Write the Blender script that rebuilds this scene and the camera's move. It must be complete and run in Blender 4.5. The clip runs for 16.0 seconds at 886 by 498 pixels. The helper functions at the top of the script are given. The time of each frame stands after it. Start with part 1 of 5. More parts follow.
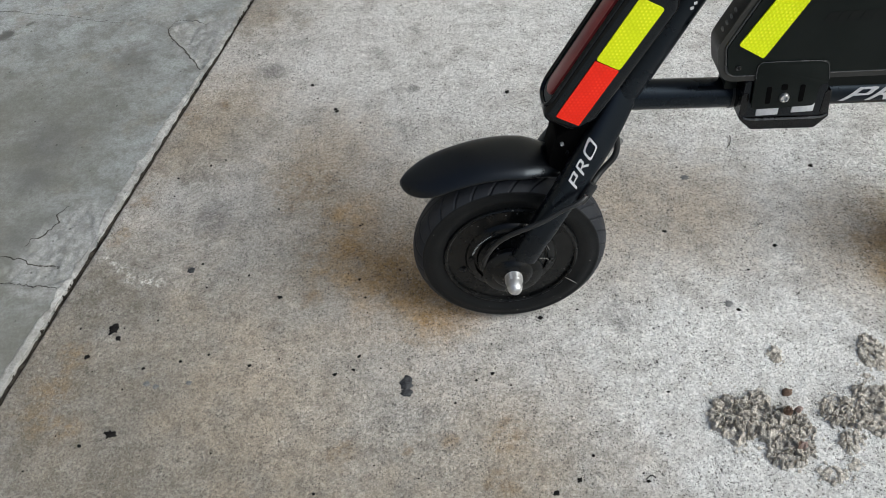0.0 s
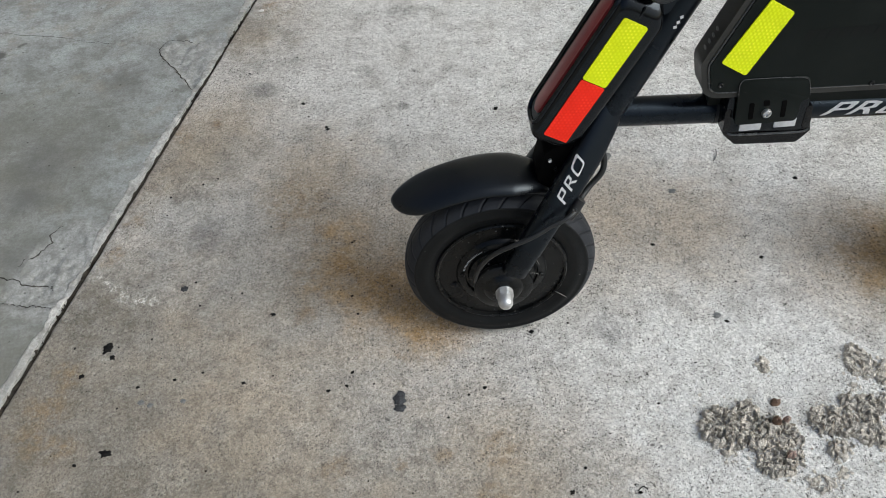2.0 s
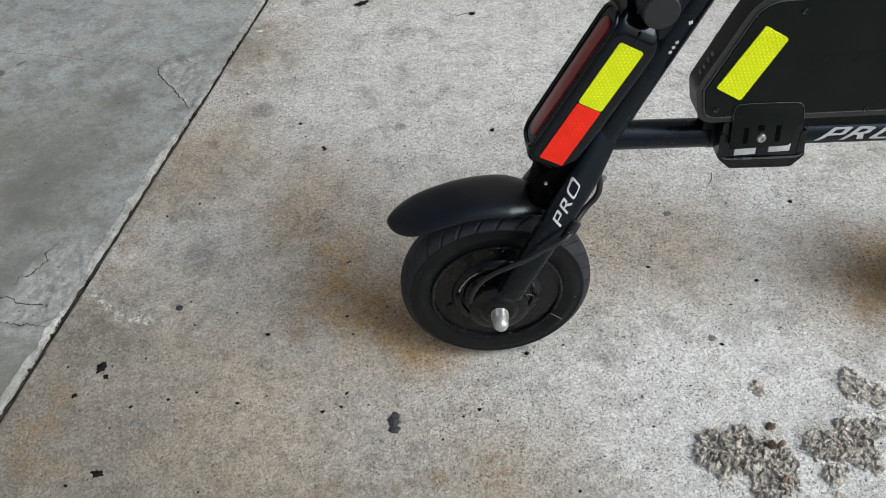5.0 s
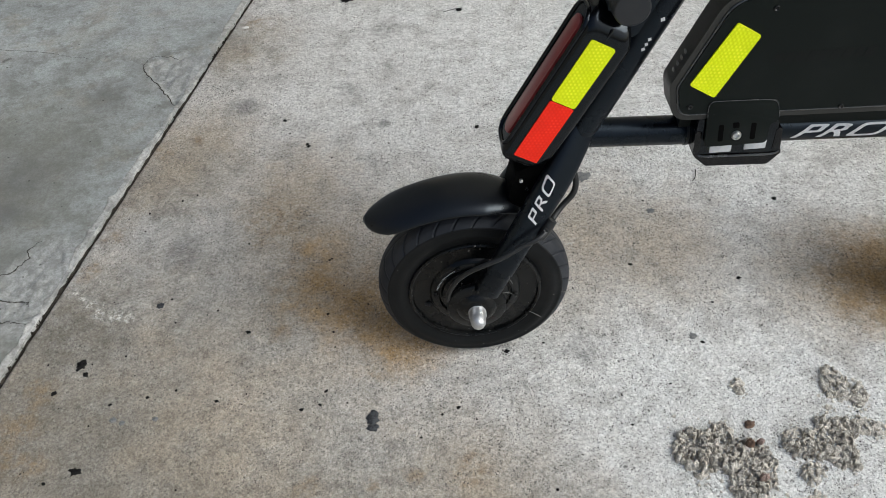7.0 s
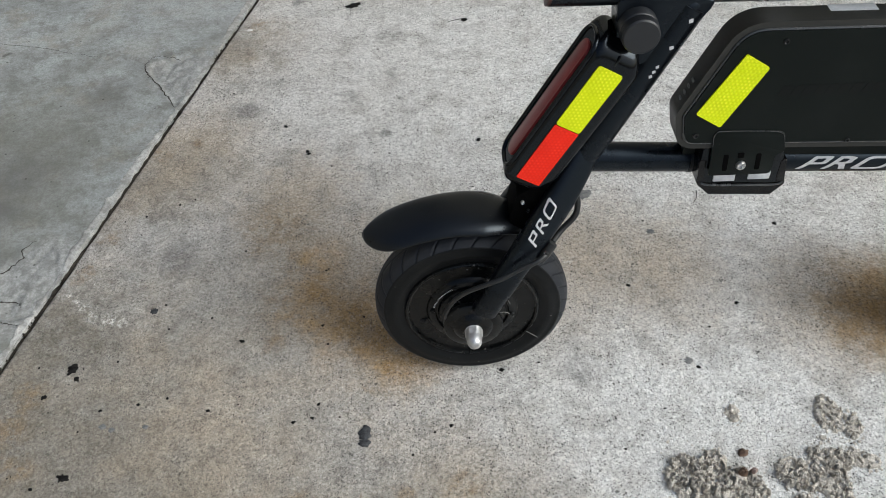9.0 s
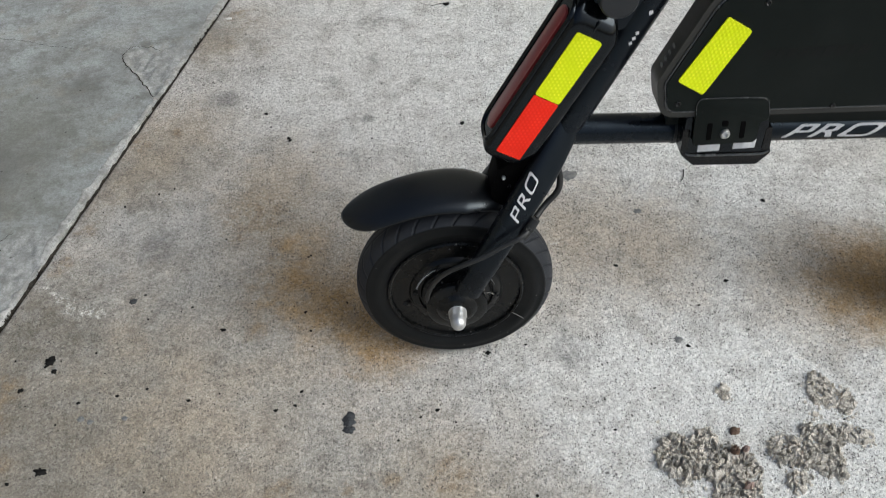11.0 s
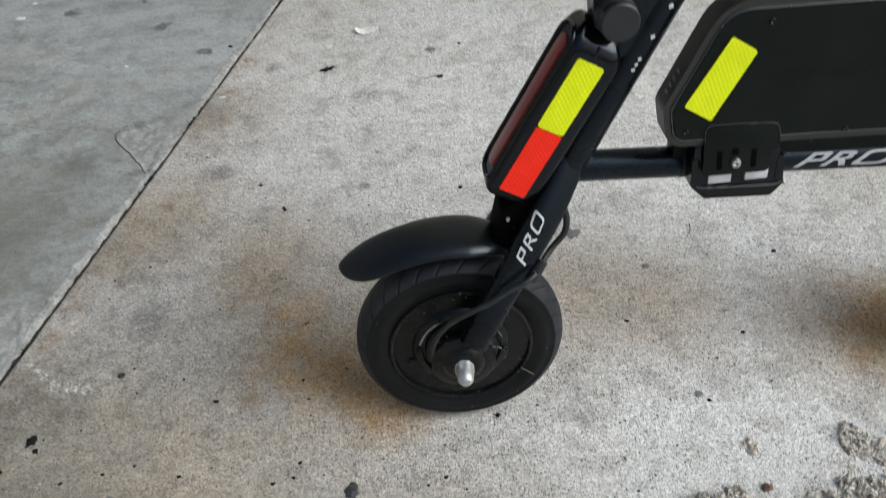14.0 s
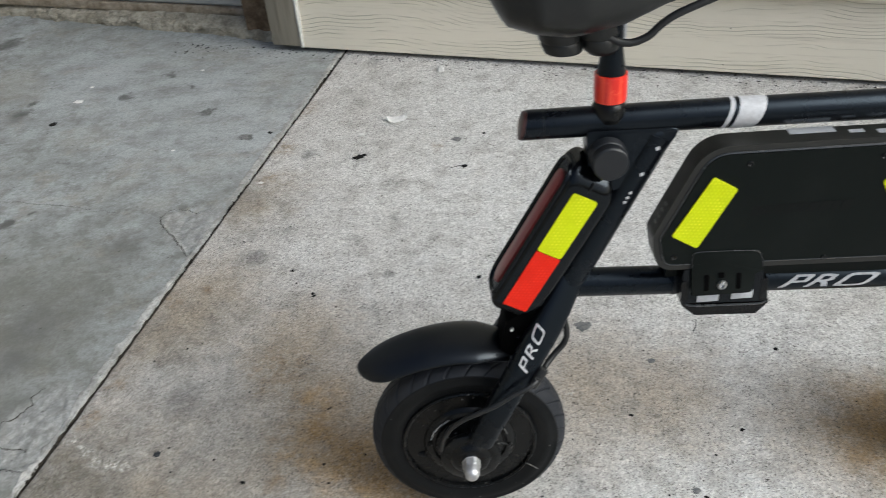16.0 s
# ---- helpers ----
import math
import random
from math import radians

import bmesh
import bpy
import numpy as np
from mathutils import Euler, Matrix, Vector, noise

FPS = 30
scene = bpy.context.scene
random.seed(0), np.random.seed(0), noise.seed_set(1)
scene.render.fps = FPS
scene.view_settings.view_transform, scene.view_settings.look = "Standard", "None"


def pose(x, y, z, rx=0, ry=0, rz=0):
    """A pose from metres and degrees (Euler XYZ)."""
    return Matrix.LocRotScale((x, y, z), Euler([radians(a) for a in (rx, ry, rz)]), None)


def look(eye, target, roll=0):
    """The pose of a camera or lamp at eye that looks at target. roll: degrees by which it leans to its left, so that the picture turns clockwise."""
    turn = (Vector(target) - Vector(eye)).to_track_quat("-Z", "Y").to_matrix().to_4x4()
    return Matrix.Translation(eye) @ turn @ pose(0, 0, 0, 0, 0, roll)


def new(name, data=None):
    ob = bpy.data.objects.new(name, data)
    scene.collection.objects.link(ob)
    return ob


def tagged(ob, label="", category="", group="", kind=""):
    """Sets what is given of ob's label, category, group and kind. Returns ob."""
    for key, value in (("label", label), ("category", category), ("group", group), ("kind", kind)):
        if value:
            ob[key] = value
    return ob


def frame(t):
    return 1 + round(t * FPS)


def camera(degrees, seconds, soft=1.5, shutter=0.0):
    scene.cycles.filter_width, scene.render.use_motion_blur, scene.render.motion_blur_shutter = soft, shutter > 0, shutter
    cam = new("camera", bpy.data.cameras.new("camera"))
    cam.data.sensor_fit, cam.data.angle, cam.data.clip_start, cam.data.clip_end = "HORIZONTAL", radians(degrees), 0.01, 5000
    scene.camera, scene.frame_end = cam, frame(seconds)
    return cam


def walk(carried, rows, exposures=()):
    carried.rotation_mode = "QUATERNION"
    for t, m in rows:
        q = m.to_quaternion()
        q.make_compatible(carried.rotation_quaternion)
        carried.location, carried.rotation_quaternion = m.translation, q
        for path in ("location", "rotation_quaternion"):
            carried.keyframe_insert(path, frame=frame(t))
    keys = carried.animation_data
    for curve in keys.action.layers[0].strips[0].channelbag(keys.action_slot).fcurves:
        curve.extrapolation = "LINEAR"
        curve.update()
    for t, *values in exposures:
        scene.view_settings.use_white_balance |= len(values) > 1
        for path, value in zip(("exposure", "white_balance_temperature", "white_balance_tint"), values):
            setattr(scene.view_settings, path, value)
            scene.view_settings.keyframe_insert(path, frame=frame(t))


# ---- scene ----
cam = camera(55.1, 16.0, soft=0.9, shutter=0.55)
PATH = [
    (0, (-0.002, 0.089, 0.944), (-0.036, 1.334, -0.621), -5.2),
    (0.5, (-0.005, 0.087, 0.951), (-0.03, 1.34, -0.608), -5.2),
    (1, (-0.003, 0.086, 0.956), (-0.027, 1.348, -0.595), -5.1),
    (1.5, (-0.004, 0.084, 0.948), (-0.017, 1.352, -0.6), -4.9),
    (2, (-0.001, 0.084, 0.956), (-0.013, 1.352, -0.591), -5.1),
    (2.5, (0.003, 0.077, 0.959), (-0.006, 1.353, -0.582), -5.2),
    (3, (0.003, 0.071, 0.961), (-0.005, 1.358, -0.57), -5.1),
    (3.5, (0.0, 0.073, 0.964), (-0.007, 1.366, -0.562), -4.9),
    (4, (-0.003, 0.073, 0.966), (-0.008, 1.376, -0.552), -4.4),
    (4.2, (-0.005, 0.078, 0.965), (-0.005, 1.382, -0.552), -4.1),
    (6.5, (0.024, 0.088, 0.95), (0.024, 1.383, -0.573), -4.7),
    (7, (0.03, 0.088, 0.956), (0.024, 1.382, -0.569), -4.5),
    (7.5, (0.03, 0.084, 0.952), (0.028, 1.375, -0.576), -4.0),
    (8, (0.025, 0.101, 0.955), (0.036, 1.391, -0.573), -2.3),
    (8.2, (0.027, 0.104, 0.965), (0.029, 1.396, -0.562), -2.3),
    (10.5, (0.027, 0.114, 0.965), (0.049, 1.405, -0.562), -2.2),
    (11, (0.041, 0.105, 0.933), (0.059, 1.396, -0.594), -2.9),
    (11.5, (0.028, 0.098, 0.907), (0.046, 1.395, -0.615), -3.0),
    (12, (0.008, 0.094, 0.888), (0.026, 1.398, -0.629), -1.4),
    (12.5, (0.004, 0.099, 0.829), (0.025, 1.493, -0.605), -1.1),
    (12.6, (0.0102, 0.0951, 0.8097), (0.0342, 1.4838, -0.6291), -1.63),
    (12.7, (0.0176, 0.0903, 0.7862), (0.0455, 1.4725, -0.6583), -2.28),
    (13, (0.026, 0.085, 0.76), (0.058, 1.46, -0.691), -3.0),
    (13.3, (0.0338, 0.0916, 0.7858), (0.0658, 1.4828, -0.6496), -4.32),
    (13.4, (0.0376, 0.0948, 0.7983), (0.0696, 1.4938, -0.6296), -4.96),
    (13.5, (0.039, 0.096, 0.803), (0.071, 1.498, -0.622), -5.2),
    (13.6, (0.0378, 0.0955, 0.8115), (0.0714, 1.5071, -0.6038), -5.05),
    (14, (0.031, 0.093, 0.86), (0.074, 1.559, -0.501), -4.2),
    (14.5, (0.03, 0.068, 0.883), (0.029, 1.584, -0.421), -4.2),
    (15, (0.026, 0.077, 0.921), (0.016, 1.611, -0.363), -4.1),
    (15.5, (0.034, 0.071, 0.946), (0.006, 1.618, -0.321), -4.4),
    (15.8, (0.048, 0.067, 0.957), (-0.006, 1.614, -0.309), -4.8),
    (15.9, (0.056, 0.07, 0.96), (0.009, 1.615, -0.308), -4.9),
    (16, (0.065, 0.074, 0.961), (0.03, 1.619, -0.308), -5.0),
    (16.1, (0.074, 0.078, 0.962), (0.051, 1.623, -0.308), -5.1),
]
walk(cam, [(t, look(eye, target, roll)) for t, eye, target, roll in PATH], [(0.0, -0.08, 5870, 4), (16.0, -0.08, 5870, 4)])

# ---- world and light ----
SUN_ELEVATION, SUN_TURN = 42.0, -22.0      # degrees; turn counts from +x towards +y
world = bpy.data.worlds.new("world")
scene.world = world
world.use_nodes = True
wn = world.node_tree.nodes
sky = wn.new("ShaderNodeTexSky")
sky.sky_type, sky.sun_disc = "NISHITA", False
sky.sun_elevation, sky.sun_rotation = radians(SUN_ELEVATION), radians(90 - SUN_TURN)
sky.air_density, sky.dust_density, sky.ozone_density = 1.0, 6.0, 0.6
world.node_tree.links.new(sky.outputs[0], wn["Background"].inputs[0])
wn["Background"].inputs[1].default_value = 0.12

sun_data = bpy.data.lights.new("sun", "SUN")
sun_data.energy, sun_data.angle, sun_data.color = 2.32, radians(48), (1.0, 0.98, 0.955)
sun = new("sun", sun_data)
sd = Vector((math.cos(radians(SUN_ELEVATION)) * math.cos(radians(SUN_TURN)), math.cos(radians(SUN_ELEVATION)) * math.sin(radians(SUN_TURN)), math.sin(radians(SUN_ELEVATION))))
sun.matrix_world = look(sd * 10, (0, 0, 0))


# ---- materials ----
class Mat:
    """A small wrapper that strings shader nodes together."""

    def __init__(self, name):
        self.m = bpy.data.materials.new(name)
        self.m.use_nodes = True
        self.n, self.l = self.m.node_tree.nodes, self.m.node_tree.links
        self.b = self.n["Principled BSDF"]
        self.pos = self.n.new("ShaderNodeTexCoord").outputs["Object"]

    def put(self, socket, value):
        if hasattr(value, "links"):
            self.l.new(value, socket)
        elif isinstance(value, (tuple, list)) and len(value) == 3 and socket.type == "RGBA":
            socket.default_value = (*value, 1)
        else:
            socket.default_value = value

    def noise(self, scale, detail=4.0, rough=0.55, at=None, stretch=None):
        v = at or self.pos
        if stretch:
            mp = self.n.new("ShaderNodeMapping")
            mp.inputs["Scale"].default_value = stretch
            self.l.new(v, mp.inputs[0])
            v = mp.outputs[0]
        k = self.n.new("ShaderNodeTexNoise")
        self.l.new(v, k.inputs["Vector"])
        k.inputs["Scale"].default_value, k.inputs["Detail"].default_value, k.inputs["Roughness"].default_value = scale, detail, rough
        return k

    def cells(self, scale, at=None):
        k = self.n.new("ShaderNodeTexVoronoi")
        self.l.new(at or self.pos, k.inputs["Vector"])
        k.inputs["Scale"].default_value = scale
        return k

    def ramp(self, value, lo, hi, to_lo=0.0, to_hi=1.0):
        k = self.n.new("ShaderNodeMapRange")
        k.interpolation_type = "SMOOTHSTEP"
        self.l.new(value, k.inputs[0])
        for i, x in zip((1, 2, 3, 4), (lo, hi, to_lo, to_hi)):
            k.inputs[i].default_value = x
        return k.outputs[0]

    def math(self, op, a, b=0.0):
        k = self.n.new("ShaderNodeMath")
        k.operation = op
        self.put(k.inputs[0], a), self.put(k.inputs[1], b)
        return k.outputs[0]

    def vmath(self, op, a, b):
        k = self.n.new("ShaderNodeVectorMath")
        k.operation = op
        self.put(k.inputs[0], a), self.put(k.inputs[1], b)
        return k.outputs["Value"] if op == "DISTANCE" else k.outputs[0]

    def mix(self, fac, a, b, blend="MIX"):
        k = self.n.new("ShaderNodeMix")
        k.data_type, k.blend_type = "RGBA", blend
        self.put(k.inputs[0], fac), self.put(k.inputs[6], a), self.put(k.inputs[7], b)
        return k.outputs[2]

    def bump(self, height, strength, distance):
        k = self.n.new("ShaderNodeBump")
        k.inputs["Strength"].default_value, k.inputs["Distance"].default_value = strength, distance
        self.put(k.inputs["Height"], height)
        self.l.new(k.outputs[0], self.b.inputs["Normal"])

    def set(self, **kw):
        for key, value in kw.items():
            self.put(self.b.inputs[{"color": "Base Color", "rough": "Roughness", "metal": "Metallic", "spec": "Specular IOR Level", "coat": "Coat Weight", "coat_rough": "Coat Roughness", "trans": "Transmission Weight", "emit": "Emission Strength"}[key]], value)
        return self.m

    def patches(self, spots, wobble, soft=0.15):
        """A mask that is 1 inside round patches (x, y, radius) with ragged edges."""
        shift = self.vmath("SUBTRACT", self.noise(26, 5, 0.65).outputs["Color"], (0.5, 0.5, 0.5))
        k = self.n.new("ShaderNodeVectorMath")
        k.operation = "SCALE"
        self.l.new(shift, k.inputs[0])
        k.inputs["Scale"].default_value = wobble
        p = self.vmath("ADD", self.pos, k.outputs[0])
        total = None
        for x, y, r in spots:
            d = self.vmath("DISTANCE", p, (x, y, 0.0))
            one = self.ramp(d, r * soft, r * 1.25, 1.0, 0.0)
            total = one if total is None else self.math("MAXIMUM", total, one)
        return total


RUST = [(-0.223, 0.981, 0.07), (-0.171, 0.834, 0.07), (-0.190, 0.915, 0.035), (-0.251, 0.933, 0.022), (-0.202, 0.776, 0.022), (-0.161, 0.532, 0.028), (-0.031, 0.541, 0.018), (0.043, 0.544, 0.030), (0.032, 0.484, 0.025), (-0.062, 0.692, 0.019), (-0.427, 1.160, 0.025), (-0.375, 1.180, 0.018),
        (-0.475, 0.976, 0.023), (-0.496, 0.905, 0.022), (-0.540, 0.653, 0.037), (-0.551, 0.609, 0.032), (-0.520, 0.694, 0.025), (-0.509, 0.594, 0.03), (-0.079, 0.534, 0.012), (-0.27, 1.78, 0.05), (-0.285, 1.62, 0.035), (-0.306, 1.514, 0.03), (0.04, 1.58, 0.02)]
WARM = [(-0.20, 0.82, 0.12), (-0.16, 0.93, 0.13), (-0.08, 0.82, 0.14), (0.24, 0.90, 0.16), (-0.12, 0.87, 0.24), (-0.30, 0.58, 0.30), (0.02, 0.48, 0.20), (0.34, 0.87, 0.14), (0.56, 0.80, 0.14), (-0.38, 1.14, 0.16), (-0.20, 1.04, 0.14)]
# brown floor stain by the wheels, mixed with their painted shadows
TAN = [(-0.085, 0.80, 0.085), (-0.135, 0.825, 0.07), (-0.04, 0.75, 0.07), (-0.15, 0.90, 0.05), (0.63, 0.785, 0.10)]
BROWN_SHADE = [(-0.020, 0.740, 0.060), (-0.060, 0.772, 0.060), (-0.100, 0.806, 0.050), (-0.150, 0.850, 0.026), (0.64, 0.785, 0.09)]
SPALL = [(-0.41, 1.345, 0.035), (-0.39, 1.40, 0.035), (-0.43, 1.39, 0.03), (-0.478, 1.388, 0.024), (-0.455, 1.350, 0.032), (-0.425, 1.368, 0.036), (-0.440, 1.312, 0.018), (-0.405, 1.392, 0.026), (-0.575, 0.895, 0.055), (-0.600, 0.850, 0.050), (-0.555, 0.94, 0.04)]
# both lists: dirt, plus painted dimming of the near floor and wheel shadow
DIRT_SHADE = [(-0.46, 0.68, 0.50), (-0.20, 0.42, 0.42), (-0.46, 1.10, 0.22), (0.06, 0.40, 0.22), (0.66, 0.79, 0.12), (-0.35, 1.45, 0.14)]
GRIME_SHADE = [(-0.56, 0.60, 0.24), (-0.44, 0.44, 0.26), (-0.30, 0.36, 0.18), (-0.52, 0.78, 0.12)]
BLOTS = [(-0.940, 1.866, 0.022), (-0.930, 1.905, 0.014), (-1.117, 2.263, 0.034), (-0.380, 1.677, 0.017), (-0.811, 1.422, 0.018), (-0.773, 1.451, 0.008), (-0.701, 1.907, 0.018), (-0.484, 1.801, 0.020), (-0.618, 2.000, 0.018), (-0.550, 1.930, 0.012)]
BLOTS_RIGHT = [(-0.231, 1.585, 0.022), (-0.056, 1.460, 0.034), (-0.105, 1.984, 0.028), (-0.123, 1.290, 0.018), (-0.051, 1.351, 0.018), (-0.061, 1.187, 0.014), (-0.235, 1.125, 0.014)]
# near-side patches darken the colour, part dirt, part painted weaker light
DIRT_SHADE_LEFT = [(-0.78, 0.80, 0.42), (-0.70, 1.12, 0.30), (-0.60, 0.70, 0.20), (-0.95, 1.10, 0.35)]
SOOT = [(-0.360, 0.925, 0.04), (0.208, 0.706, 0.03), (-0.302, 1.255, 0.04), (-0.061, 1.187, 0.014), (-0.235, 1.586, 0.018)]
# first entries paint shade along the sunken break; the rest are stains
STAIN_SHADE_SMOOTH = [(-0.500, 1.403, 0.020), (-0.486, 1.380, 0.015), (-0.476, 1.362, 0.013), (-0.462, 1.340, 0.013), (-0.447, 1.312, 0.013), (-0.432, 1.284, 0.013), (-0.520, 1.408, 0.024), (-0.47, 1.425, 0.016), (-0.61, 0.945, 0.03), (-0.63, 0.915, 0.025), (-0.656, 1.124, 0.06), (-0.553, 1.329, 0.055), (-0.661, 1.035, 0.04), (-0.811, 1.420, 0.017), (-0.949, 1.850, 0.04), (-1.098, 2.250, 0.028), (-0.807, 1.417, 0.017), (-0.768, 1.634, 0.011), (-0.62, 0.92, 0.06), (-0.385, 1.677, 0.016)]
LIME = [(-0.506, 0.868, 0.008), (-0.494, 0.853, 0.009), (-0.482, 0.842, 0.010), (-0.466, 0.830, 0.012), (-0.446, 0.824, 0.012), (-0.425, 0.818, 0.011), (-0.479, 0.882, 0.006), (-0.211, 0.827, 0.008), (0.208, 0.894, 0.010)]


def aggregate_concrete():
    """Worn slab whose fine sand and dark grit lie bare."""
    m = Mat("aggregate_concrete")
    cloud = m.noise(3.2, 6, 0.6).outputs[0]
    blot = m.noise(17, 6, 0.65).outputs[0]
    sand = m.noise(225, 7, 0.84).outputs[0]
    lump = m.noise(95, 5, 0.7).outputs[0]
    tone = m.mix(m.ramp(cloud, 0.3, 0.7), (0.66, 0.645, 0.62), (0.80, 0.79, 0.775))
    # pale pools paint the brighter-lit far and right floor over cleaner concrete
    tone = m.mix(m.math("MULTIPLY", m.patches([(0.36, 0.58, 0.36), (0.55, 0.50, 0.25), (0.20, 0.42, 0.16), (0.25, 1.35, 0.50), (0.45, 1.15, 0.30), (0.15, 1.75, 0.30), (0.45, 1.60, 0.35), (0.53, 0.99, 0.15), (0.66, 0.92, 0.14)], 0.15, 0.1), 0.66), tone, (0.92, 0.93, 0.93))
    # these masks darken the slab for dirt and for weaker light alike
    dirty = m.math("MULTIPLY", m.patches(DIRT_SHADE, 0.25, 0.0), m.ramp(m.noise(8, 6, 0.7).outputs[0], 0.25, 0.6, 0.55, 1.0))
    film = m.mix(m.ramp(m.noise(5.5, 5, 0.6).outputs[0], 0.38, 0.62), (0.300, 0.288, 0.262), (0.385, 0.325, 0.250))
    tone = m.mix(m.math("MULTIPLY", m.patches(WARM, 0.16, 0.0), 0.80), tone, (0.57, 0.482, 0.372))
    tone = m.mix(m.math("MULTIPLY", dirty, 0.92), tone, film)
    tone = m.mix(m.math("MULTIPLY", m.patches(GRIME_SHADE, 0.2, 0.0), m.ramp(m.noise(15, 6, 0.7).outputs[0], 0.32, 0.6, 0.35, 0.95)), tone, (0.200, 0.178, 0.138))
    tone = m.mix(m.ramp(blot, 0.45, 0.72, 0, 0.5), tone, (0.31, 0.295, 0.27))
    tone = m.mix(m.math("MULTIPLY", m.ramp(m.noise(42, 6, 0.7).outputs[0], 0.46, 0.66, 0, 0.5), m.ramp(dirty, 0.0, 0.8, 0.35, 1.0)), tone, (0.20, 0.18, 0.15))
    tone = m.mix(m.math("MULTIPLY", m.patches(RUST, 0.07), m.ramp(m.noise(60, 4, 0.7).outputs[0], 0.38, 0.60, 0.15, 0.75)), tone, (0.32, 0.235, 0.140))
    tone = m.mix(m.math("MULTIPLY", m.patches(TAN, 0.10, 0.0), m.ramp(m.noise(26, 6, 0.72).outputs[0], 0.34, 0.60, 0.30, 0.92)), tone, (0.53, 0.358, 0.175))
    tone = m.mix(m.math("MULTIPLY", m.patches(BROWN_SHADE, 0.06, 0.0), m.ramp(m.noise(70, 6, 0.75).outputs[0], 0.38, 0.58, 0.40, 0.95)), tone, (0.41, 0.262, 0.110))
    tone = m.mix(m.math("MULTIPLY", m.patches(SOOT, 0.06), m.ramp(m.noise(40, 6, 0.7).outputs[0], 0.3, 0.6, 0.15, 0.7)), tone, (0.19, 0.185, 0.185))
    tone = m.mix(m.math("MULTIPLY", m.patches(BLOTS_RIGHT, 0.05, 0.5), m.ramp(m.noise(90, 5, 0.7).outputs[0], 0.36, 0.60, 0.10, 0.55)), tone, (0.26, 0.255, 0.24))
    tone = m.mix(m.math("MULTIPLY", m.patches(LIME, 0.05), m.ramp(m.noise(150, 4, 0.75).outputs[0], 0.46, 0.58)), tone, (0.80, 0.79, 0.76))
    tone = m.mix(m.ramp(lump, 0.34, 0.54, 0.22, 0.0), tone, (0.15, 0.14, 0.12))
    tone = m.mix(m.ramp(sand, 0.36, 0.52, 0.45, 0.0), tone, (0.12, 0.11, 0.095))
    for scale, low, high in ((520, 0.84, 1.09), (300, 0.88, 1.07)):
        grain = m.n.new("ShaderNodeSeparateColor")
        m.l.new(m.cells(scale, m.vmath("ADD", m.pos, m.vmath("MULTIPLY", m.noise(scale, 2, 0.5).outputs["Color"], (1.2 / scale, 1.2 / scale, 0.0)))).outputs["Color"], grain.inputs[0])
        shade = m.n.new("ShaderNodeCombineColor")
        for i, tint in enumerate((1.0, 0.995, 0.985)):
            m.l.new(m.math("MULTIPLY", m.ramp(grain.outputs[0], 0.0, 1.0, low, high), tint), shade.inputs[i])
        tone = m.mix(1.0, tone, shade.outputs[0], "MULTIPLY")
    tone = m.mix(m.math("MULTIPLY", m.ramp(sand, 0.52, 0.66, 0, 0.55), m.ramp(dirty, 0.0, 0.8, 1.0, 0.35)), tone, (0.80, 0.79, 0.77))
    total = None
    for scale, share, size, dark in ((420, 0.54, 0.42, 0.70), (265, 0.66, 0.36, 0.86), (100, 0.94, 0.22, 0.95)):
        wob = m.vmath("ADD", m.pos, m.vmath("MULTIPLY", m.noise(scale * 1.6, 2, 0.5).outputs["Color"], (0.9 / scale, 0.9 / scale, 0.0)))
        c = m.cells(scale, wob)
        pick = m.n.new("ShaderNodeSeparateColor")
        m.l.new(c.outputs["Color"], pick.inputs[0])
        one = m.math("MULTIPLY", m.ramp(c.outputs["Distance"], size * 0.6, size, dark, 0.0), m.math("GREATER_THAN", pick.outputs[0], share))
        total = one if total is None else m.math("MAXIMUM", total, one)
    spread = m.math("MULTIPLY", m.ramp(m.noise(34, 5, 0.7).outputs[0], 0.36, 0.60, 0.5, 1.0), m.ramp(dirty, 0.0, 0.8, 1.0, 0.68))
    total = m.math("MULTIPLY", total, spread)
    tone = m.mix(total, tone, (0.07, 0.064, 0.057))
    pits = m.ramp(m.noise(115, 5, 0.68).outputs[0], 0.36, 0.56)
    h = m.math("ADD", m.math("ADD", m.math("MULTIPLY", sand, 0.7), m.math("MULTIPLY", pits, 0.45)), m.math("MULTIPLY", total, -0.5))
    m.bump(h, 0.9, 0.0024)
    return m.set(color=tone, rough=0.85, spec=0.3)


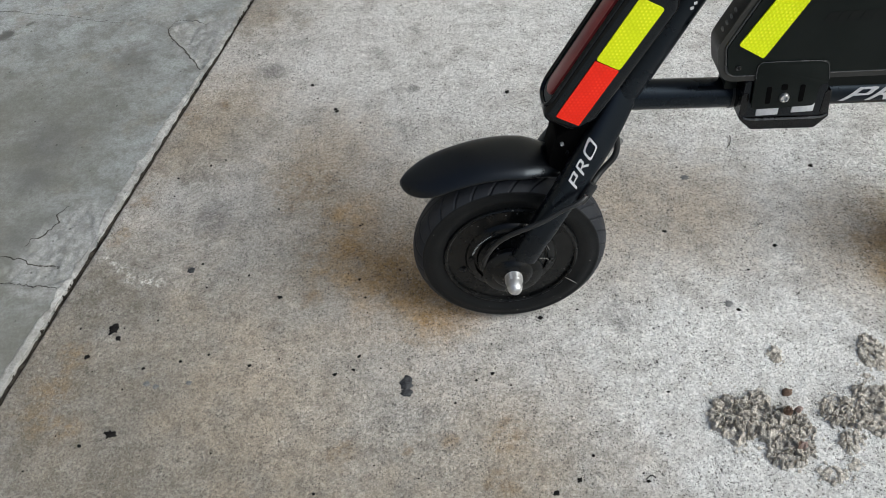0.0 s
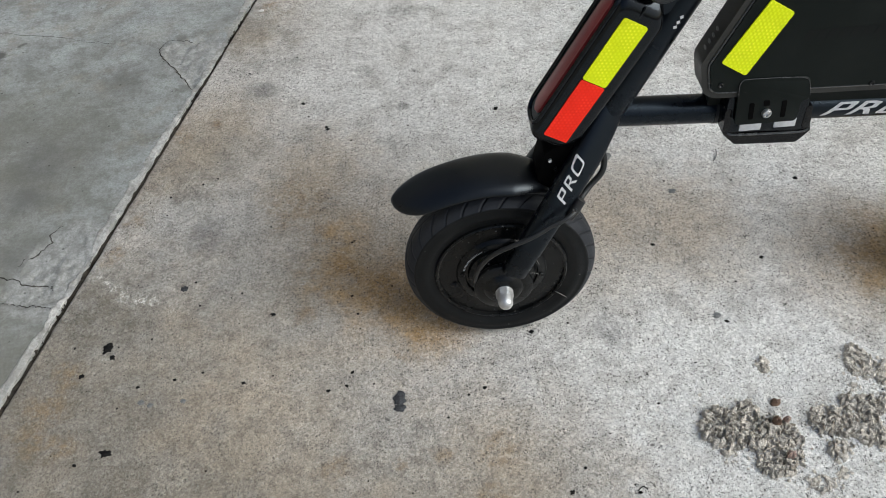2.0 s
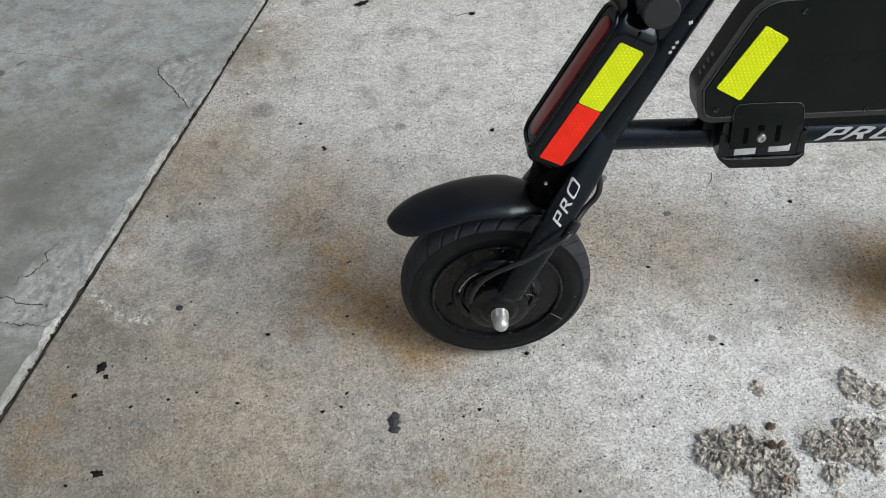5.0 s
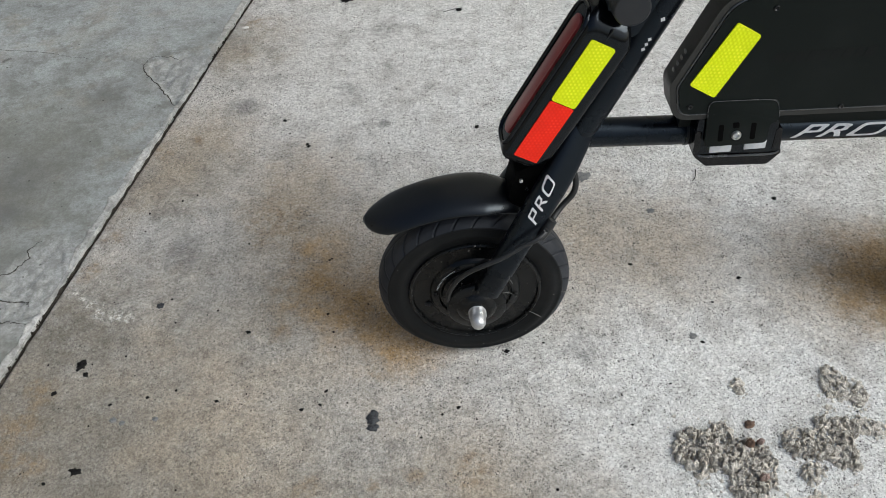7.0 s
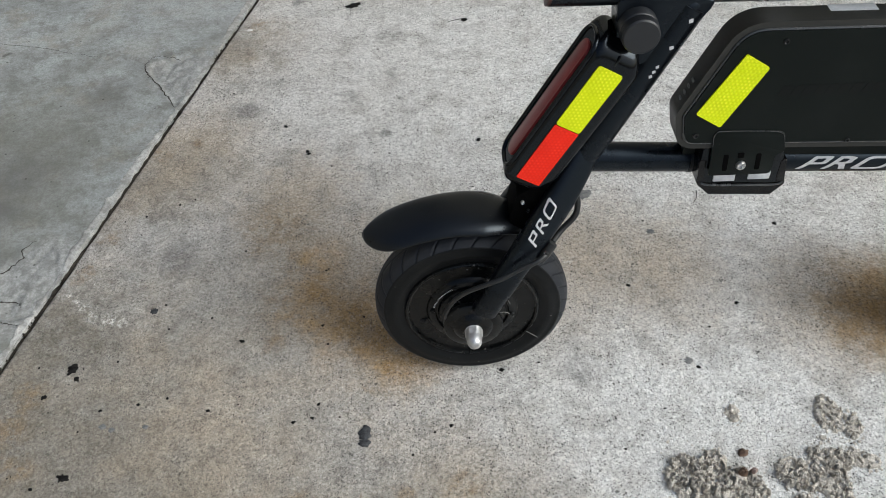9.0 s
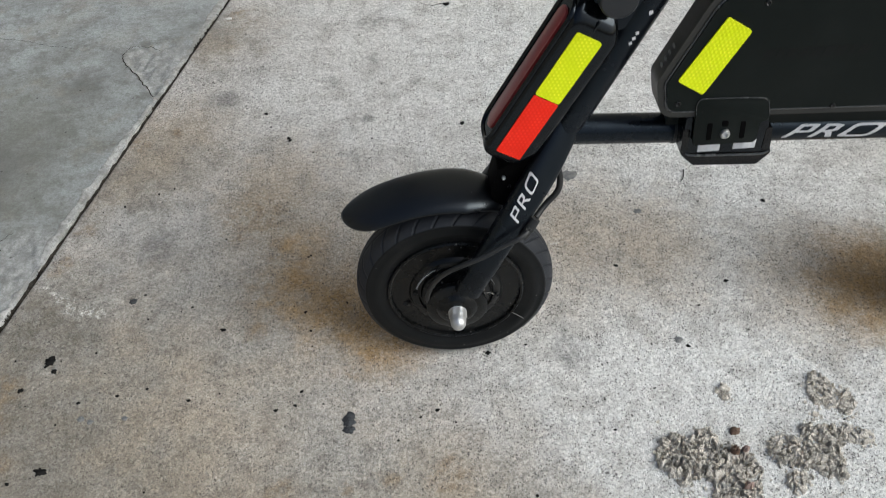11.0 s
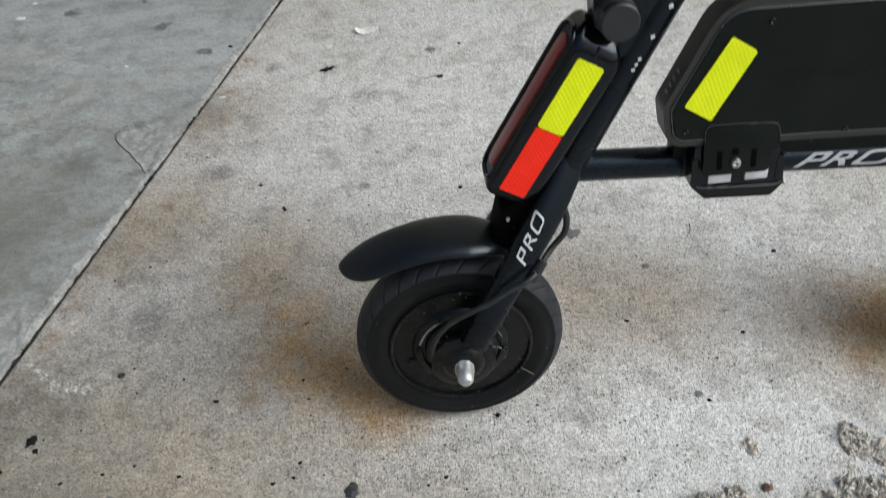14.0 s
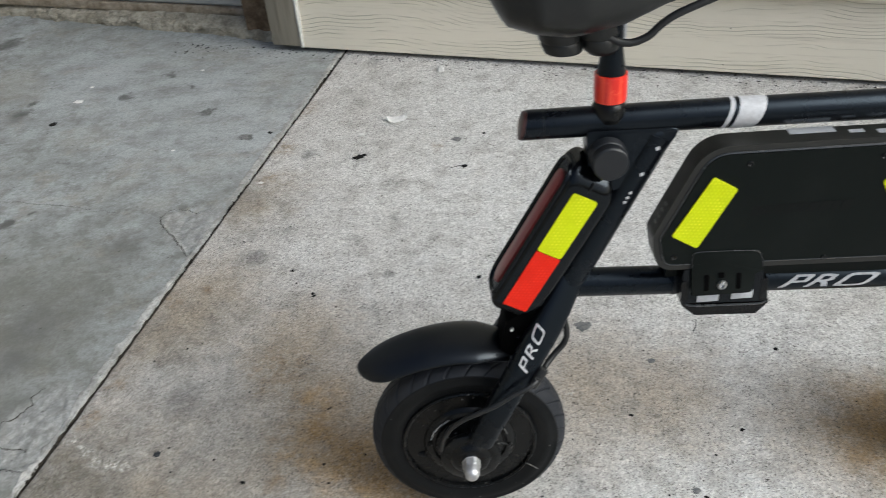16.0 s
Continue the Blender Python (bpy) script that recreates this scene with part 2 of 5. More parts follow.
def smooth_concrete():
    """Trowelled, grey-green slab with clouds of dirt."""
    m = Mat("smooth_concrete")
    cloud = m.noise(2.3, 6, 0.62).outputs[0]
    blot = m.noise(9, 7, 0.68).outputs[0]
    fine = m.noise(260, 3, 0.65).outputs[0]
    tone = m.mix(m.ramp(cloud, 0.36, 0.62), (0.300, 0.313, 0.304), (0.440, 0.463, 0.468))
    tone = m.mix(m.ramp(blot, 0.42, 0.64, 0, 0.55), tone, (0.20, 0.205, 0.195))
    tone = m.mix(m.ramp(m.noise(24, 7, 0.74).outputs[0], 0.47, 0.62, 0, 0.62), tone, (0.165, 0.165, 0.148))
    tone = m.mix(m.ramp(m.noise(58, 5, 0.7).outputs[0], 0.56, 0.68, 0, 0.5), tone, (0.13, 0.128, 0.115))
    tone = m.mix(m.ramp(m.noise(22, 6, 0.7).outputs[0], 0.58, 0.72, 0, 0.45), tone, (0.50, 0.50, 0.485))
    tone = m.mix(m.ramp(m.noise(9, 6, 0.68, stretch=(1, 2.2, 1)).outputs[0], 0.55, 0.7, 0, 0.35), tone, (0.43, 0.43, 0.42))
    tone = m.mix(m.ramp(m.noise(11, 6, 0.72).outputs[0], 0.52, 0.68, 0, 0.42), tone, (0.32, 0.270, 0.200))
    tone = m.mix(m.ramp(m.noise(6, 7, 0.72, stretch=(1, 4.5, 1)).outputs[0], 0.50, 0.68, 0, 0.5), tone, (0.215, 0.215, 0.195))
    tone = m.mix(m.ramp(m.noise(13, 6, 0.7, stretch=(1, 7, 1)).outputs[0], 0.58, 0.70, 0, 0.40), tone, (0.47, 0.485, 0.49))
    tone = m.mix(m.ramp(m.noise(4.2, 5, 0.6).outputs[0], 0.52, 0.66, 0, 0.40), tone, (0.30, 0.275, 0.225))
    # far end painted paler to offset the shade by the wall
    tone = m.mix(m.math("MULTIPLY", m.patches([(-0.45, 1.90, 0.40), (-0.75, 2.00, 0.30), (-0.36, 1.62, 0.18)], 0.3, 0.0), m.ramp(m.noise(7, 6, 0.7, stretch=(1, 2.5, 1)).outputs[0], 0.36, 0.60, 0.15, 0.75)), tone, (0.50, 0.525, 0.53))
    tone = m.mix(m.math("MULTIPLY", m.patches(DIRT_SHADE_LEFT, 0.3, 0.0), m.ramp(m.noise(12, 6, 0.7).outputs[0], 0.3, 0.6, 0.6, 1.0)), tone, (0.178, 0.178, 0.152))
    tone = m.mix(m.math("MULTIPLY", m.patches(STAIN_SHADE_SMOOTH, 0.07), m.ramp(blot, 0.3, 0.6, 0.35, 0.8)), tone, (0.13, 0.13, 0.125))
    tone = m.mix(m.math("MULTIPLY", m.patches(BLOTS, 0.075, 0.55), m.ramp(m.noise(80, 5, 0.7).outputs[0], 0.36, 0.60, 0.6, 0.95)), tone, (0.095, 0.095, 0.090))
    broken = m.patches(SPALL, 0.035, 0.75)
    chips = m.noise(75, 6, 0.72).outputs[0]
    tone = m.mix(m.math("MULTIPLY", broken, 0.72), tone, m.mix(m.ramp(chips, 0.38, 0.62), (0.27, 0.272, 0.264), (0.44, 0.44, 0.43)))
    tone = m.mix(m.ramp(m.noise(110, 5, 0.72).outputs[0], 0.36, 0.56, 0.30, 0), tone, (0.13, 0.128, 0.115))
    tone = m.mix(m.ramp(fine, 0.38, 0.62, 0.30, 0), tone, (0.12, 0.115, 0.1))
    rare = m.math("MULTIPLY", m.ramp(m.cells(48).outputs["Distance"], 0.06, 0.12, 1, 0), m.ramp(m.noise(21, 2, 0.5).outputs[0], 0.50, 0.54))
    tone = m.mix(m.math("MULTIPLY", rare, 0.7), tone, (0.05, 0.045, 0.04))
    m.bump(m.math("ADD", m.math("MULTIPLY", fine, 0.25), m.math("MULTIPLY", m.noise(45, 5, 0.7).outputs[0], 0.8)), 0.4, 0.0016)
    return m.set(color=tone, rough=m.ramp(blot, 0.3, 0.7, 0.62, 0.82), spec=0.35)


def chipped_concrete():
    m = Mat("chipped_concrete")
    a, b = m.noise(38, 6, 0.7).outputs[0], m.noise(210, 4, 0.7).outputs[0]
    tone = m.mix(m.ramp(a, 0.35, 0.65), (0.26, 0.255, 0.24), (0.52, 0.512, 0.49))
    tone = m.mix(m.ramp(m.noise(9, 5, 0.7).outputs[0], 0.45, 0.62, 0, 0.6), tone, (0.27, 0.265, 0.245))
    tone = m.mix(m.ramp(b, 0.35, 0.55, 0.5, 0), tone, (0.20, 0.19, 0.17))
    m.bump(m.math("ADD", a, m.math("MULTIPLY", b, 0.5)), 0.8, 0.003)
    return m.set(color=tone, rough=0.9, spec=0.2)


def speckled(name, lo, hi, scale, rough, bump=0.4, depth=0.001, metal=0.0, spec=0.5):
    m = Mat(name)
    a, b = m.noise(scale, 5, 0.65).outputs[0], m.noise(scale * 6, 3, 0.6).outputs[0]
    tone = m.mix(m.ramp(m.math("ADD", m.math("MULTIPLY", a, 0.7), m.math("MULTIPLY", b, 0.3)), 0.35, 0.65), lo, hi)
    if bump:
        m.bump(b, bump, depth)
    return m.set(color=tone, rough=rough if rough > 1 else m.ramp(a, 0.3, 0.7, max(rough - 0.06, 0.05), min(rough + 0.06, 1)), metal=metal, spec=spec)


def dusty_black(name, base, rough, dust=0.3, spec=0.5, grain=500, bump=0.12, flecks=0.64, size=0.09, sheen=(1.0, 1.0, 1.0)):
    """Black paint, plastic or rubber with a film of dust and small pale flecks."""
    m = Mat(name)
    film = m.ramp(m.noise(14, 6, 0.7).outputs[0], 0.45, 0.75, 0, dust)
    tone = m.mix(film, base, tuple(c + 0.014 for c in base))
    fleck = m.math("MULTIPLY", m.ramp(m.cells(120).outputs["Distance"], size * 0.55, size, 1, 0), m.ramp(m.noise(45, 2, 0.5).outputs[0], flecks, flecks + 0.03))
    tone = m.mix(m.math("MULTIPLY", fleck, 0.5), tone, (0.25, 0.24, 0.22))
    m.bump(m.noise(grain, 3, 0.6).outputs[0], bump, 0.0006)
    # sheen tints the gloss, painting the sky's blue into reflections
    m.put(m.b.inputs["Specular Tint"], sheen)
    return m.set(color=tone, rough=m.ramp(m.noise(22, 5, 0.6).outputs[0], 0.3, 0.7, rough - 0.06, rough + 0.08), spec=spec)


def siding_paint():
    """Cream-grey painted fibre-cement board with an embossed wood grain."""
    m = Mat("siding_paint")
    warp = m.noise(2.2, 3, 0.5)
    p = m.n.new("ShaderNodeMapping")
    p.inputs["Scale"].default_value = (1.6, 1.0, 34.0)
    m.l.new(m.vmath("ADD", m.pos, m.vmath("MULTIPLY", warp.outputs["Color"], (0.0, 0.0, 0.14))), p.inputs[0])
    w = m.n.new("ShaderNodeTexWave")
    w.wave_type, w.bands_direction, w.wave_profile = "BANDS", "Z", "SIN"
    m.l.new(p.outputs[0], w.inputs["Vector"])
    w.inputs["Scale"].default_value, w.inputs["Distortion"].default_value, w.inputs["Detail"].default_value = 1.0, 3.2, 4.0
    w.inputs["Detail Scale"].default_value = 0.7
    hide = m.ramp(m.noise(3.4, 4, 0.6, stretch=(0.8, 1, 7)).outputs[0], 0.40, 0.60)
    ridge = m.math("MULTIPLY", m.ramp(w.outputs[1], 0.86, 0.985), hide)
    fine = m.noise(55, 4, 0.6, stretch=(0.1, 1, 3.0)).outputs[0]
    dirt = m.noise(5, 5, 0.7).outputs[0]
    tone = m.mix(m.ramp(dirt, 0.45, 0.75, 0, 0.35), (0.80, 0.745, 0.62), (0.72, 0.665, 0.54))
    # grain grooves darkened in the colour, beyond the bump's own shading
    tone = m.mix(m.ramp(ridge, 0.15, 0.9, 0, 0.48), tone, (0.27, 0.235, 0.17))
    tone = m.mix(m.ramp(m.noise(30, 6, 0.7, stretch=(0.10, 1, 3.0)).outputs[0], 0.52, 0.68, 0, 0.30), tone, (0.50, 0.45, 0.35))
    rare = m.math("MULTIPLY", m.ramp(m.cells(30).outputs["Distance"], 0.04, 0.07, 1, 0), m.ramp(m.noise(13, 2, 0.5).outputs[0], 0.6, 0.63))
    tone = m.mix(m.math("MULTIPLY", rare, 0.6), tone, (0.12, 0.1, 0.08))
    m.bump(m.math("ADD", m.math("MULTIPLY", ridge, -1.0), m.math("MULTIPLY", fine, 0.12)), 0.7, 0.002)
    return m.set(color=tone, rough=0.62, spec=0.35)


def trim_paint():
    m = Mat("trim_paint")
    g = m.noise(16, 5, 0.6, stretch=(5, 5, 0.35)).outputs[0]
    tone = m.mix(m.ramp(g, 0.4, 0.7), (0.29, 0.265, 0.215), (0.19, 0.17, 0.135))
    m.bump(g, 0.7, 0.003)
    return m.set(color=tone, rough=0.7, spec=0.3)


def prism_film(name, colour, bright):
    """Retro-reflective film: a glossy sheet over rows of tiny prisms that glint in places."""
    m = Mat(name)
    total = None
    for turn in (24.0, 84.0, 144.0):
        a = radians(turn)
        k = m.n.new("ShaderNodeVectorMath")
        k.operation = "DOT_PRODUCT"
        m.l.new(m.pos, k.inputs[0])
        k.inputs[1].default_value = (math.cos(a) * 1750, 0.0, math.sin(a) * 1750)
        one = m.math("COSINE", k.outputs["Value"])
        total = one if total is None else m.math("ADD", total, one)
    # brighter cells paint the prisms' glints into the colour
    glint = m.ramp(m.noise(70, 4, 0.7).outputs[0], 0.40, 0.66, 0.0, 1.0)
    cell = m.math("MULTIPLY", m.ramp(total, 0.4, 2.4), glint)
    tone = m.mix(cell, colour, bright)
    tone = m.mix(m.ramp(total, -1.4, -0.6, 0.16, 0.0), tone, tuple(x * 0.6 for x in colour))
    tone = m.mix(m.ramp(m.noise(26, 4, 0.6).outputs[0], 0.45, 0.72, 0, 0.4), tone, tuple(x * 0.74 for x in colour))
    m.bump(total, 0.12, 0.0006)
    m.set(color=tone, rough=0.40, spec=0.15, coat=0.10, coat_rough=0.12)
    return m.m


def glass_red():
    m = Mat("red_lens")
    tone = m.mix(m.ramp(m.noise(60, 3, 0.6).outputs[0], 0.4, 0.7), (0.24, 0.028, 0.028), (0.30, 0.045, 0.045))
    m.bump(m.cells(420).outputs["Distance"], 0.15, 0.0005)
    return m.set(color=tone, rough=0.34, spec=0.4, coat=0.15, coat_rough=0.2)


def ribbed_red():
    """Clear red plastic sleeve with upright prism ribs under a glossy skin."""
    m = Mat("red_sleeve_plastic")
    rib = m.noise(240, 2, 0.5, stretch=(1, 1, 0.06)).outputs[0]
    tone = m.mix(m.ramp(rib, 0.40, 0.62), (0.78, 0.014, 0.006), (1.0, 0.075, 0.030))
    tone = m.mix(m.ramp(m.noise(160, 3, 0.6).outputs[0], 0.55, 0.72, 0, 0.5), tone, (1.0, 0.16, 0.07))
    m.bump(rib, 0.25, 0.0008)
    return m.set(color=tone, rough=0.30, spec=0.4, coat=0.5, coat_rough=0.10)


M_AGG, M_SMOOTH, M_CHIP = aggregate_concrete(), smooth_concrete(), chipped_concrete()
M_SOIL = speckled("joint_soil", (0.026, 0.022, 0.018), (0.090, 0.079, 0.064), 60, 0.95, 0.8, 0.004, spec=0.1)
M_SIDING, M_TRIM = siding_paint(), trim_paint()
M_MORTAR = speckled("rough_mortar", (0.22, 0.20, 0.155), (0.48, 0.445, 0.365), 26, 0.9, 0.9, 0.006, spec=0.15)
M_WOOD = speckled("weathered_wood", (0.17, 0.135, 0.095), (0.38, 0.33, 0.26), 18, 0.8, 0.6, 0.002, spec=0.2)
M_JAMB = speckled("stained_brown_wood", (0.085, 0.060, 0.040), (0.22, 0.165, 0.115), 22, 0.75, 0.5, 0.002, spec=0.2)
M_DOOR = speckled("grey_door_paint", (0.33, 0.34, 0.345), (0.43, 0.44, 0.445), 7, 0.55, 0.2, 0.001)
M_DIRT = speckled("sandy_dirt", (0.40, 0.366, 0.313), (0.82, 0.768, 0.690), 130, 0.95, 0.9, 0.003, spec=0.1)
M_BLACK_BIT = speckled("black_debris", (0.004, 0.004, 0.004), (0.017, 0.016, 0.015), 150, 0.8, 0.5, 0.001, spec=0.12)
M_GREY_BIT = speckled("grey_gum", (0.11, 0.11, 0.115), (0.22, 0.22, 0.21), 150, 0.75, 0.5, 0.001)
M_DARK_GUM = speckled("dark_gum", (0.020, 0.021, 0.023), (0.070, 0.072, 0.076), 190, 0.75, 0.6, 0.001, spec=0.2)
M_WHITE_BIT = speckled("white_flake", (0.62, 0.61, 0.58), (0.80, 0.79, 0.76), 120, 0.7, 0.4, 0.001)
M_LEAF = speckled("brown_leaf", (0.075, 0.042, 0.028), (0.16, 0.10, 0.065), 120, 0.6, 0.5, 0.001)
M_PEBBLE = speckled("pink_pebble", (0.24, 0.17, 0.14), (0.40, 0.30, 0.26), 160, 0.7, 0.4, 0.001)
M_CRACK = speckled("crack_dirt", (0.03, 0.028, 0.025), (0.085, 0.08, 0.07), 120, 0.95, 0.5, 0.001, spec=0.1)
M_PAINT = dusty_black("black_satin_paint", (0.0034, 0.0040, 0.0056), 0.29, 0.2, 0.33, 700, 0.06, sheen=(0.68, 0.84, 1.0))
M_FENDER = dusty_black("black_fender_plastic", (0.0034, 0.0037, 0.0048), 0.32, 0.10, 0.42, 900, 0.06, sheen=(0.82, 0.91, 1.0))
M_TYRE = dusty_black("black_tyre_rubber", (0.0050, 0.0057, 0.0063), 0.48, 0.4, 0.22, 600, 0.3, 0.56, 0.15)
# tread base lightened to stand for the sky it catches
M_TREAD = dusty_black("grey_sky_lit_tread", (0.0135, 0.0155, 0.0205), 0.58, 0.6, 0.40, 500, 0.4, 0.58, 0.15)
M_HUB = dusty_black("black_motor_casting", (0.0038, 0.0042, 0.0044), 0.27, 0.5, 0.30, 400, 0.16, 0.52, 0.17)
M_SHELL = dusty_black("olive_black_shell", (0.018, 0.0180, 0.0155), 0.42, 0.5, 0.5, 900, 0.15)
M_FACE = dusty_black("black_battery_face", (0.0036, 0.0060, 0.0051), 0.40, 0.2, 0.16, 900, 0.12)
M_HOLE = dusty_black("dark_slot", (0.0012, 0.0012, 0.0013), 0.8, 0.1, 0.05, 900, 0.05)
M_KNOB = dusty_black("grey_black_knob", (0.011, 0.0125, 0.0150), 0.46, 0.4, 0.5, 900, 0.1)
M_GLOSS = dusty_black("glossy_black_plastic", (0.0020, 0.0022, 0.0026), 0.14, 0.1, 0.34, 900, 0.03)
# base colour lifted so the bead carries its edge highlight
M_BEAD = dusty_black("highlight_edge_bead", (0.030, 0.032, 0.033), 0.22, 0.2, 0.9, 900, 0.02)
M_FACE_MARK = dusty_black("faint_black_print", (0.0038, 0.0050, 0.0046), 0.33, 0.1, 0.17, 900, 0.05)
M_PLASTIC = dusty_black("black_moulded_plastic", (0.0022, 0.0024, 0.0030), 0.15, 0.1, 0.36, 800, 0.02, sheen=(0.80, 0.90, 1.0))
M_LEATHER = dusty_black("black_saddle_vinyl", (0.008, 0.0088, 0.0085), 0.42, 0.4, 0.5, 260, 0.4)
M_RUBBER = dusty_black("black_cable_rubber", (0.012, 0.0125, 0.013), 0.5, 0.4, 0.5, 900, 0.1)
M_YELLOW = prism_film("yellow_reflective_film", (0.76, 0.86, 0.0), (1.0, 1.0, 0.04))
M_RED = prism_film("red_reflective_film", (0.90, 0.024, 0.008), (0.98, 0.048, 0.017))
M_LENS = glass_red()
M_SLEEVE = ribbed_red()
M_STEEL = speckled("brushed_steel", (0.50, 0.50, 0.49), (0.68, 0.68, 0.67), 90, 0.36, 0.2, 0.0005, metal=1.0)
M_NUT = speckled("dull_plated_steel", (0.52, 0.52, 0.52), (0.66, 0.66, 0.66), 160, 0.48, 0.2, 0.0005, metal=0.85)
M_ALU = speckled("dull_aluminium", (0.55, 0.56, 0.58), (0.70, 0.71, 0.73), 90, 0.42, 0.1, 0.0005, metal=0.4)
M_WHITE = speckled("silver_white_print", (0.50, 0.50, 0.51), (0.64, 0.64, 0.655), 200, 0.45, 0.0)
M_SCUFF = speckled("pale_scuff", (0.10, 0.10, 0.095), (0.22, 0.215, 0.2), 200, 0.7, 0.0)
M_ENDCAP = speckled("dark_red_cap", (0.045, 0.018, 0.016), (0.085, 0.035, 0.03), 150, 0.35, 0.1, 0.0005)


# ---- mesh helpers ----
def link(name, bm, material, parent=None, smooth=True, label=""):
    me = bpy.data.meshes.new(name)
    bmesh.ops.recalc_face_normals(bm, faces=bm.faces)
    if smooth:
        for f in bm.faces:
            f.smooth = True
        for e in bm.edges:
            if len(e.link_faces) == 2 and e.calc_face_angle(0) > radians(38):
                e.smooth = False
    bm.to_mesh(me)
    bm.free()
    me.materials.append(material)
    ob = new(name, me)
    ob.parent = parent
    return tagged(ob, label)


part = link


def from_grid(name, points, material, parent=None, close_u=False, close_v=False, smooth=True):
    """A surface through an array of points [rows, columns, 3]."""
    r, c = points.shape[:2]
    i = np.arange(r * c).reshape(r, c)
    if close_u:
        i = np.vstack((i, i[:1]))
    if close_v:
        i = np.hstack((i, i[:, :1]))
    quads = np.stack((i[:-1, :-1], i[1:, :-1], i[1:, 1:], i[:-1, 1:]), -1).reshape(-1, 4)
    me = bpy.data.meshes.new(name)
    me.from_pydata(points.reshape(-1, 3).tolist(), [], quads.tolist())
    if smooth:
        me.polygons.foreach_set("use_smooth", [True] * len(me.polygons))
    me.materials.append(material)
    me.update()
    ob = new(name, me)
    ob.parent = parent
    return ob


def spline(points, n):
    """n points along a smooth line through the given ones."""
    p = np.array(points, float)
    t = np.arange(len(p))
    out = []
    for x in np.linspace(0, len(p) - 1, n):
        i = min(int(x), len(p) - 2)
        f = x - i
        p0, p1, p2, p3 = p[max(i - 1, 0)], p[i], p[i + 1], p[min(i + 2, len(p) - 1)]
        out.append(0.5 * (2 * p1 + (p2 - p0) * f + (2 * p0 - 5 * p1 + 4 * p2 - p3) * f * f + (3 * p1 - p0 - 3 * p2 + p3) * f ** 3))
    return np.array(out)


def tube(bm, points, radii, seg=24, flat=1.0, caps=True, power=2.0):
    """A round tube along points; radii one a point; flat squeezes it along y."""
    pts = [Vector(p) for p in points]
    rings = []
    for i, p in enumerate(pts):
        d = (pts[min(i + 1, len(pts) - 1)] - pts[max(i - 1, 0)]).normalized()
        side = Vector((0, 1, 0)) if abs(d.y) < 0.9 else Vector((1, 0, 0))
        a = d.cross(side).normalized()
        b = d.cross(a).normalized()
        r = radii[i] if hasattr(radii, "__len__") else radii
        ring = []
        for k in range(seg):
            c, s = math.cos(k * 2 * math.pi / seg), math.sin(k * 2 * math.pi / seg)
            ring.append(bm.verts.new(p + (a * c + b * flat * s) * r / (abs(c) ** power + abs(s) ** power) ** (1 / power)))
        rings.append(ring)
    for r0, r1 in zip(rings, rings[1:]):
        for k in range(seg):
            bm.faces.new((r0[k], r0[(k + 1) % seg], r1[(k + 1) % seg], r1[k]))
    if caps:
        bm.faces.new(rings[0]), bm.faces.new(rings[-1][::-1])
    return bm


def lathe(bm, profile, centre, axis="y", seg=64, closed=False):
    """Turns (offset along the axis, radius) pairs about an axis through centre."""
    rings = []
    for o, r in profile:
        ring = []
        for k in range(seg):
            a = 2 * math.pi * k / seg
            c, s = r * math.cos(a), r * math.sin(a)
            q = {"y": (c, o, s), "z": (c, s, o), "x": (o, c, s)}[axis]
            ring.append(bm.verts.new(Vector(centre) + Vector(q)))
        rings.append(ring)
    pairs = list(zip(rings, rings[1:])) + ([(rings[-1], rings[0])] if closed else [])
    for r0, r1 in pairs:
        for k in range(seg):
            bm.faces.new((r0[k], r0[(k + 1) % seg], r1[(k + 1) % seg], r1[k]))
    if not closed:
        bm.faces.new(rings[0]), bm.faces.new(rings[-1][::-1])
    return bm


def slab(bm, outline, y0, y1, round_by=0.0, seg=3):
    """An outline in x and z, thick from y0 to y1, with rounded edges."""
    lo = [bm.verts.new((x, y0, z)) for x, z in outline]
    hi = [bm.verts.new((x, y1, z)) for x, z in outline]
    n = len(lo)
    f0, f1 = bm.faces.new(lo), bm.faces.new(hi[::-1])
    for i in range(n):
        bm.faces.new((lo[i], hi[i], hi[(i + 1) % n], lo[(i + 1) % n]))
    if round_by:
        bmesh.ops.bevel(bm, geom=list(f0.edges) + list(f1.edges), offset=round_by, segments=seg, profile=0.5, affect="EDGES", clamp_overlap=True)
    return bm


def box(bm, lo, hi, round_by=0.0, seg=2):
    made = bmesh.ops.create_cube(bm, size=1.0)["verts"]
    for v in made:
        v.co = Vector([(a + b) / 2 + c * (b - a) for a, b, c in zip(lo, hi, v.co)])
    if round_by:
        bmesh.ops.bevel(bm, geom=list({e for v in made for e in v.link_edges}), offset=round_by, segments=seg, profile=0.5, affect="EDGES", clamp_overlap=True)
    return bm


def rounded(corners, radius, seg=6):
    """An outline with its corners rounded; a radius for all, or one a corner."""
    out, n = [], len(corners)
    for i in range(n):
        p, a, b = Vector(corners[i]), Vector(corners[i - 1]), Vector(corners[(i + 1) % n])
        r = radius[i] if hasattr(radius, "__len__") else radius
        da, db = (a - p).normalized(), (b - p).normalized()
        t = r / max(math.tan(da.angle(db) / 2), 1e-6)
        s, e = p + da * t, p + db * t
        for k in range(seg + 1):
            f = k / seg
            q = s * (1 - f) ** 2 + p * 2 * f * (1 - f) + e * f ** 2
            out.append((q.x, q.y))
    return out


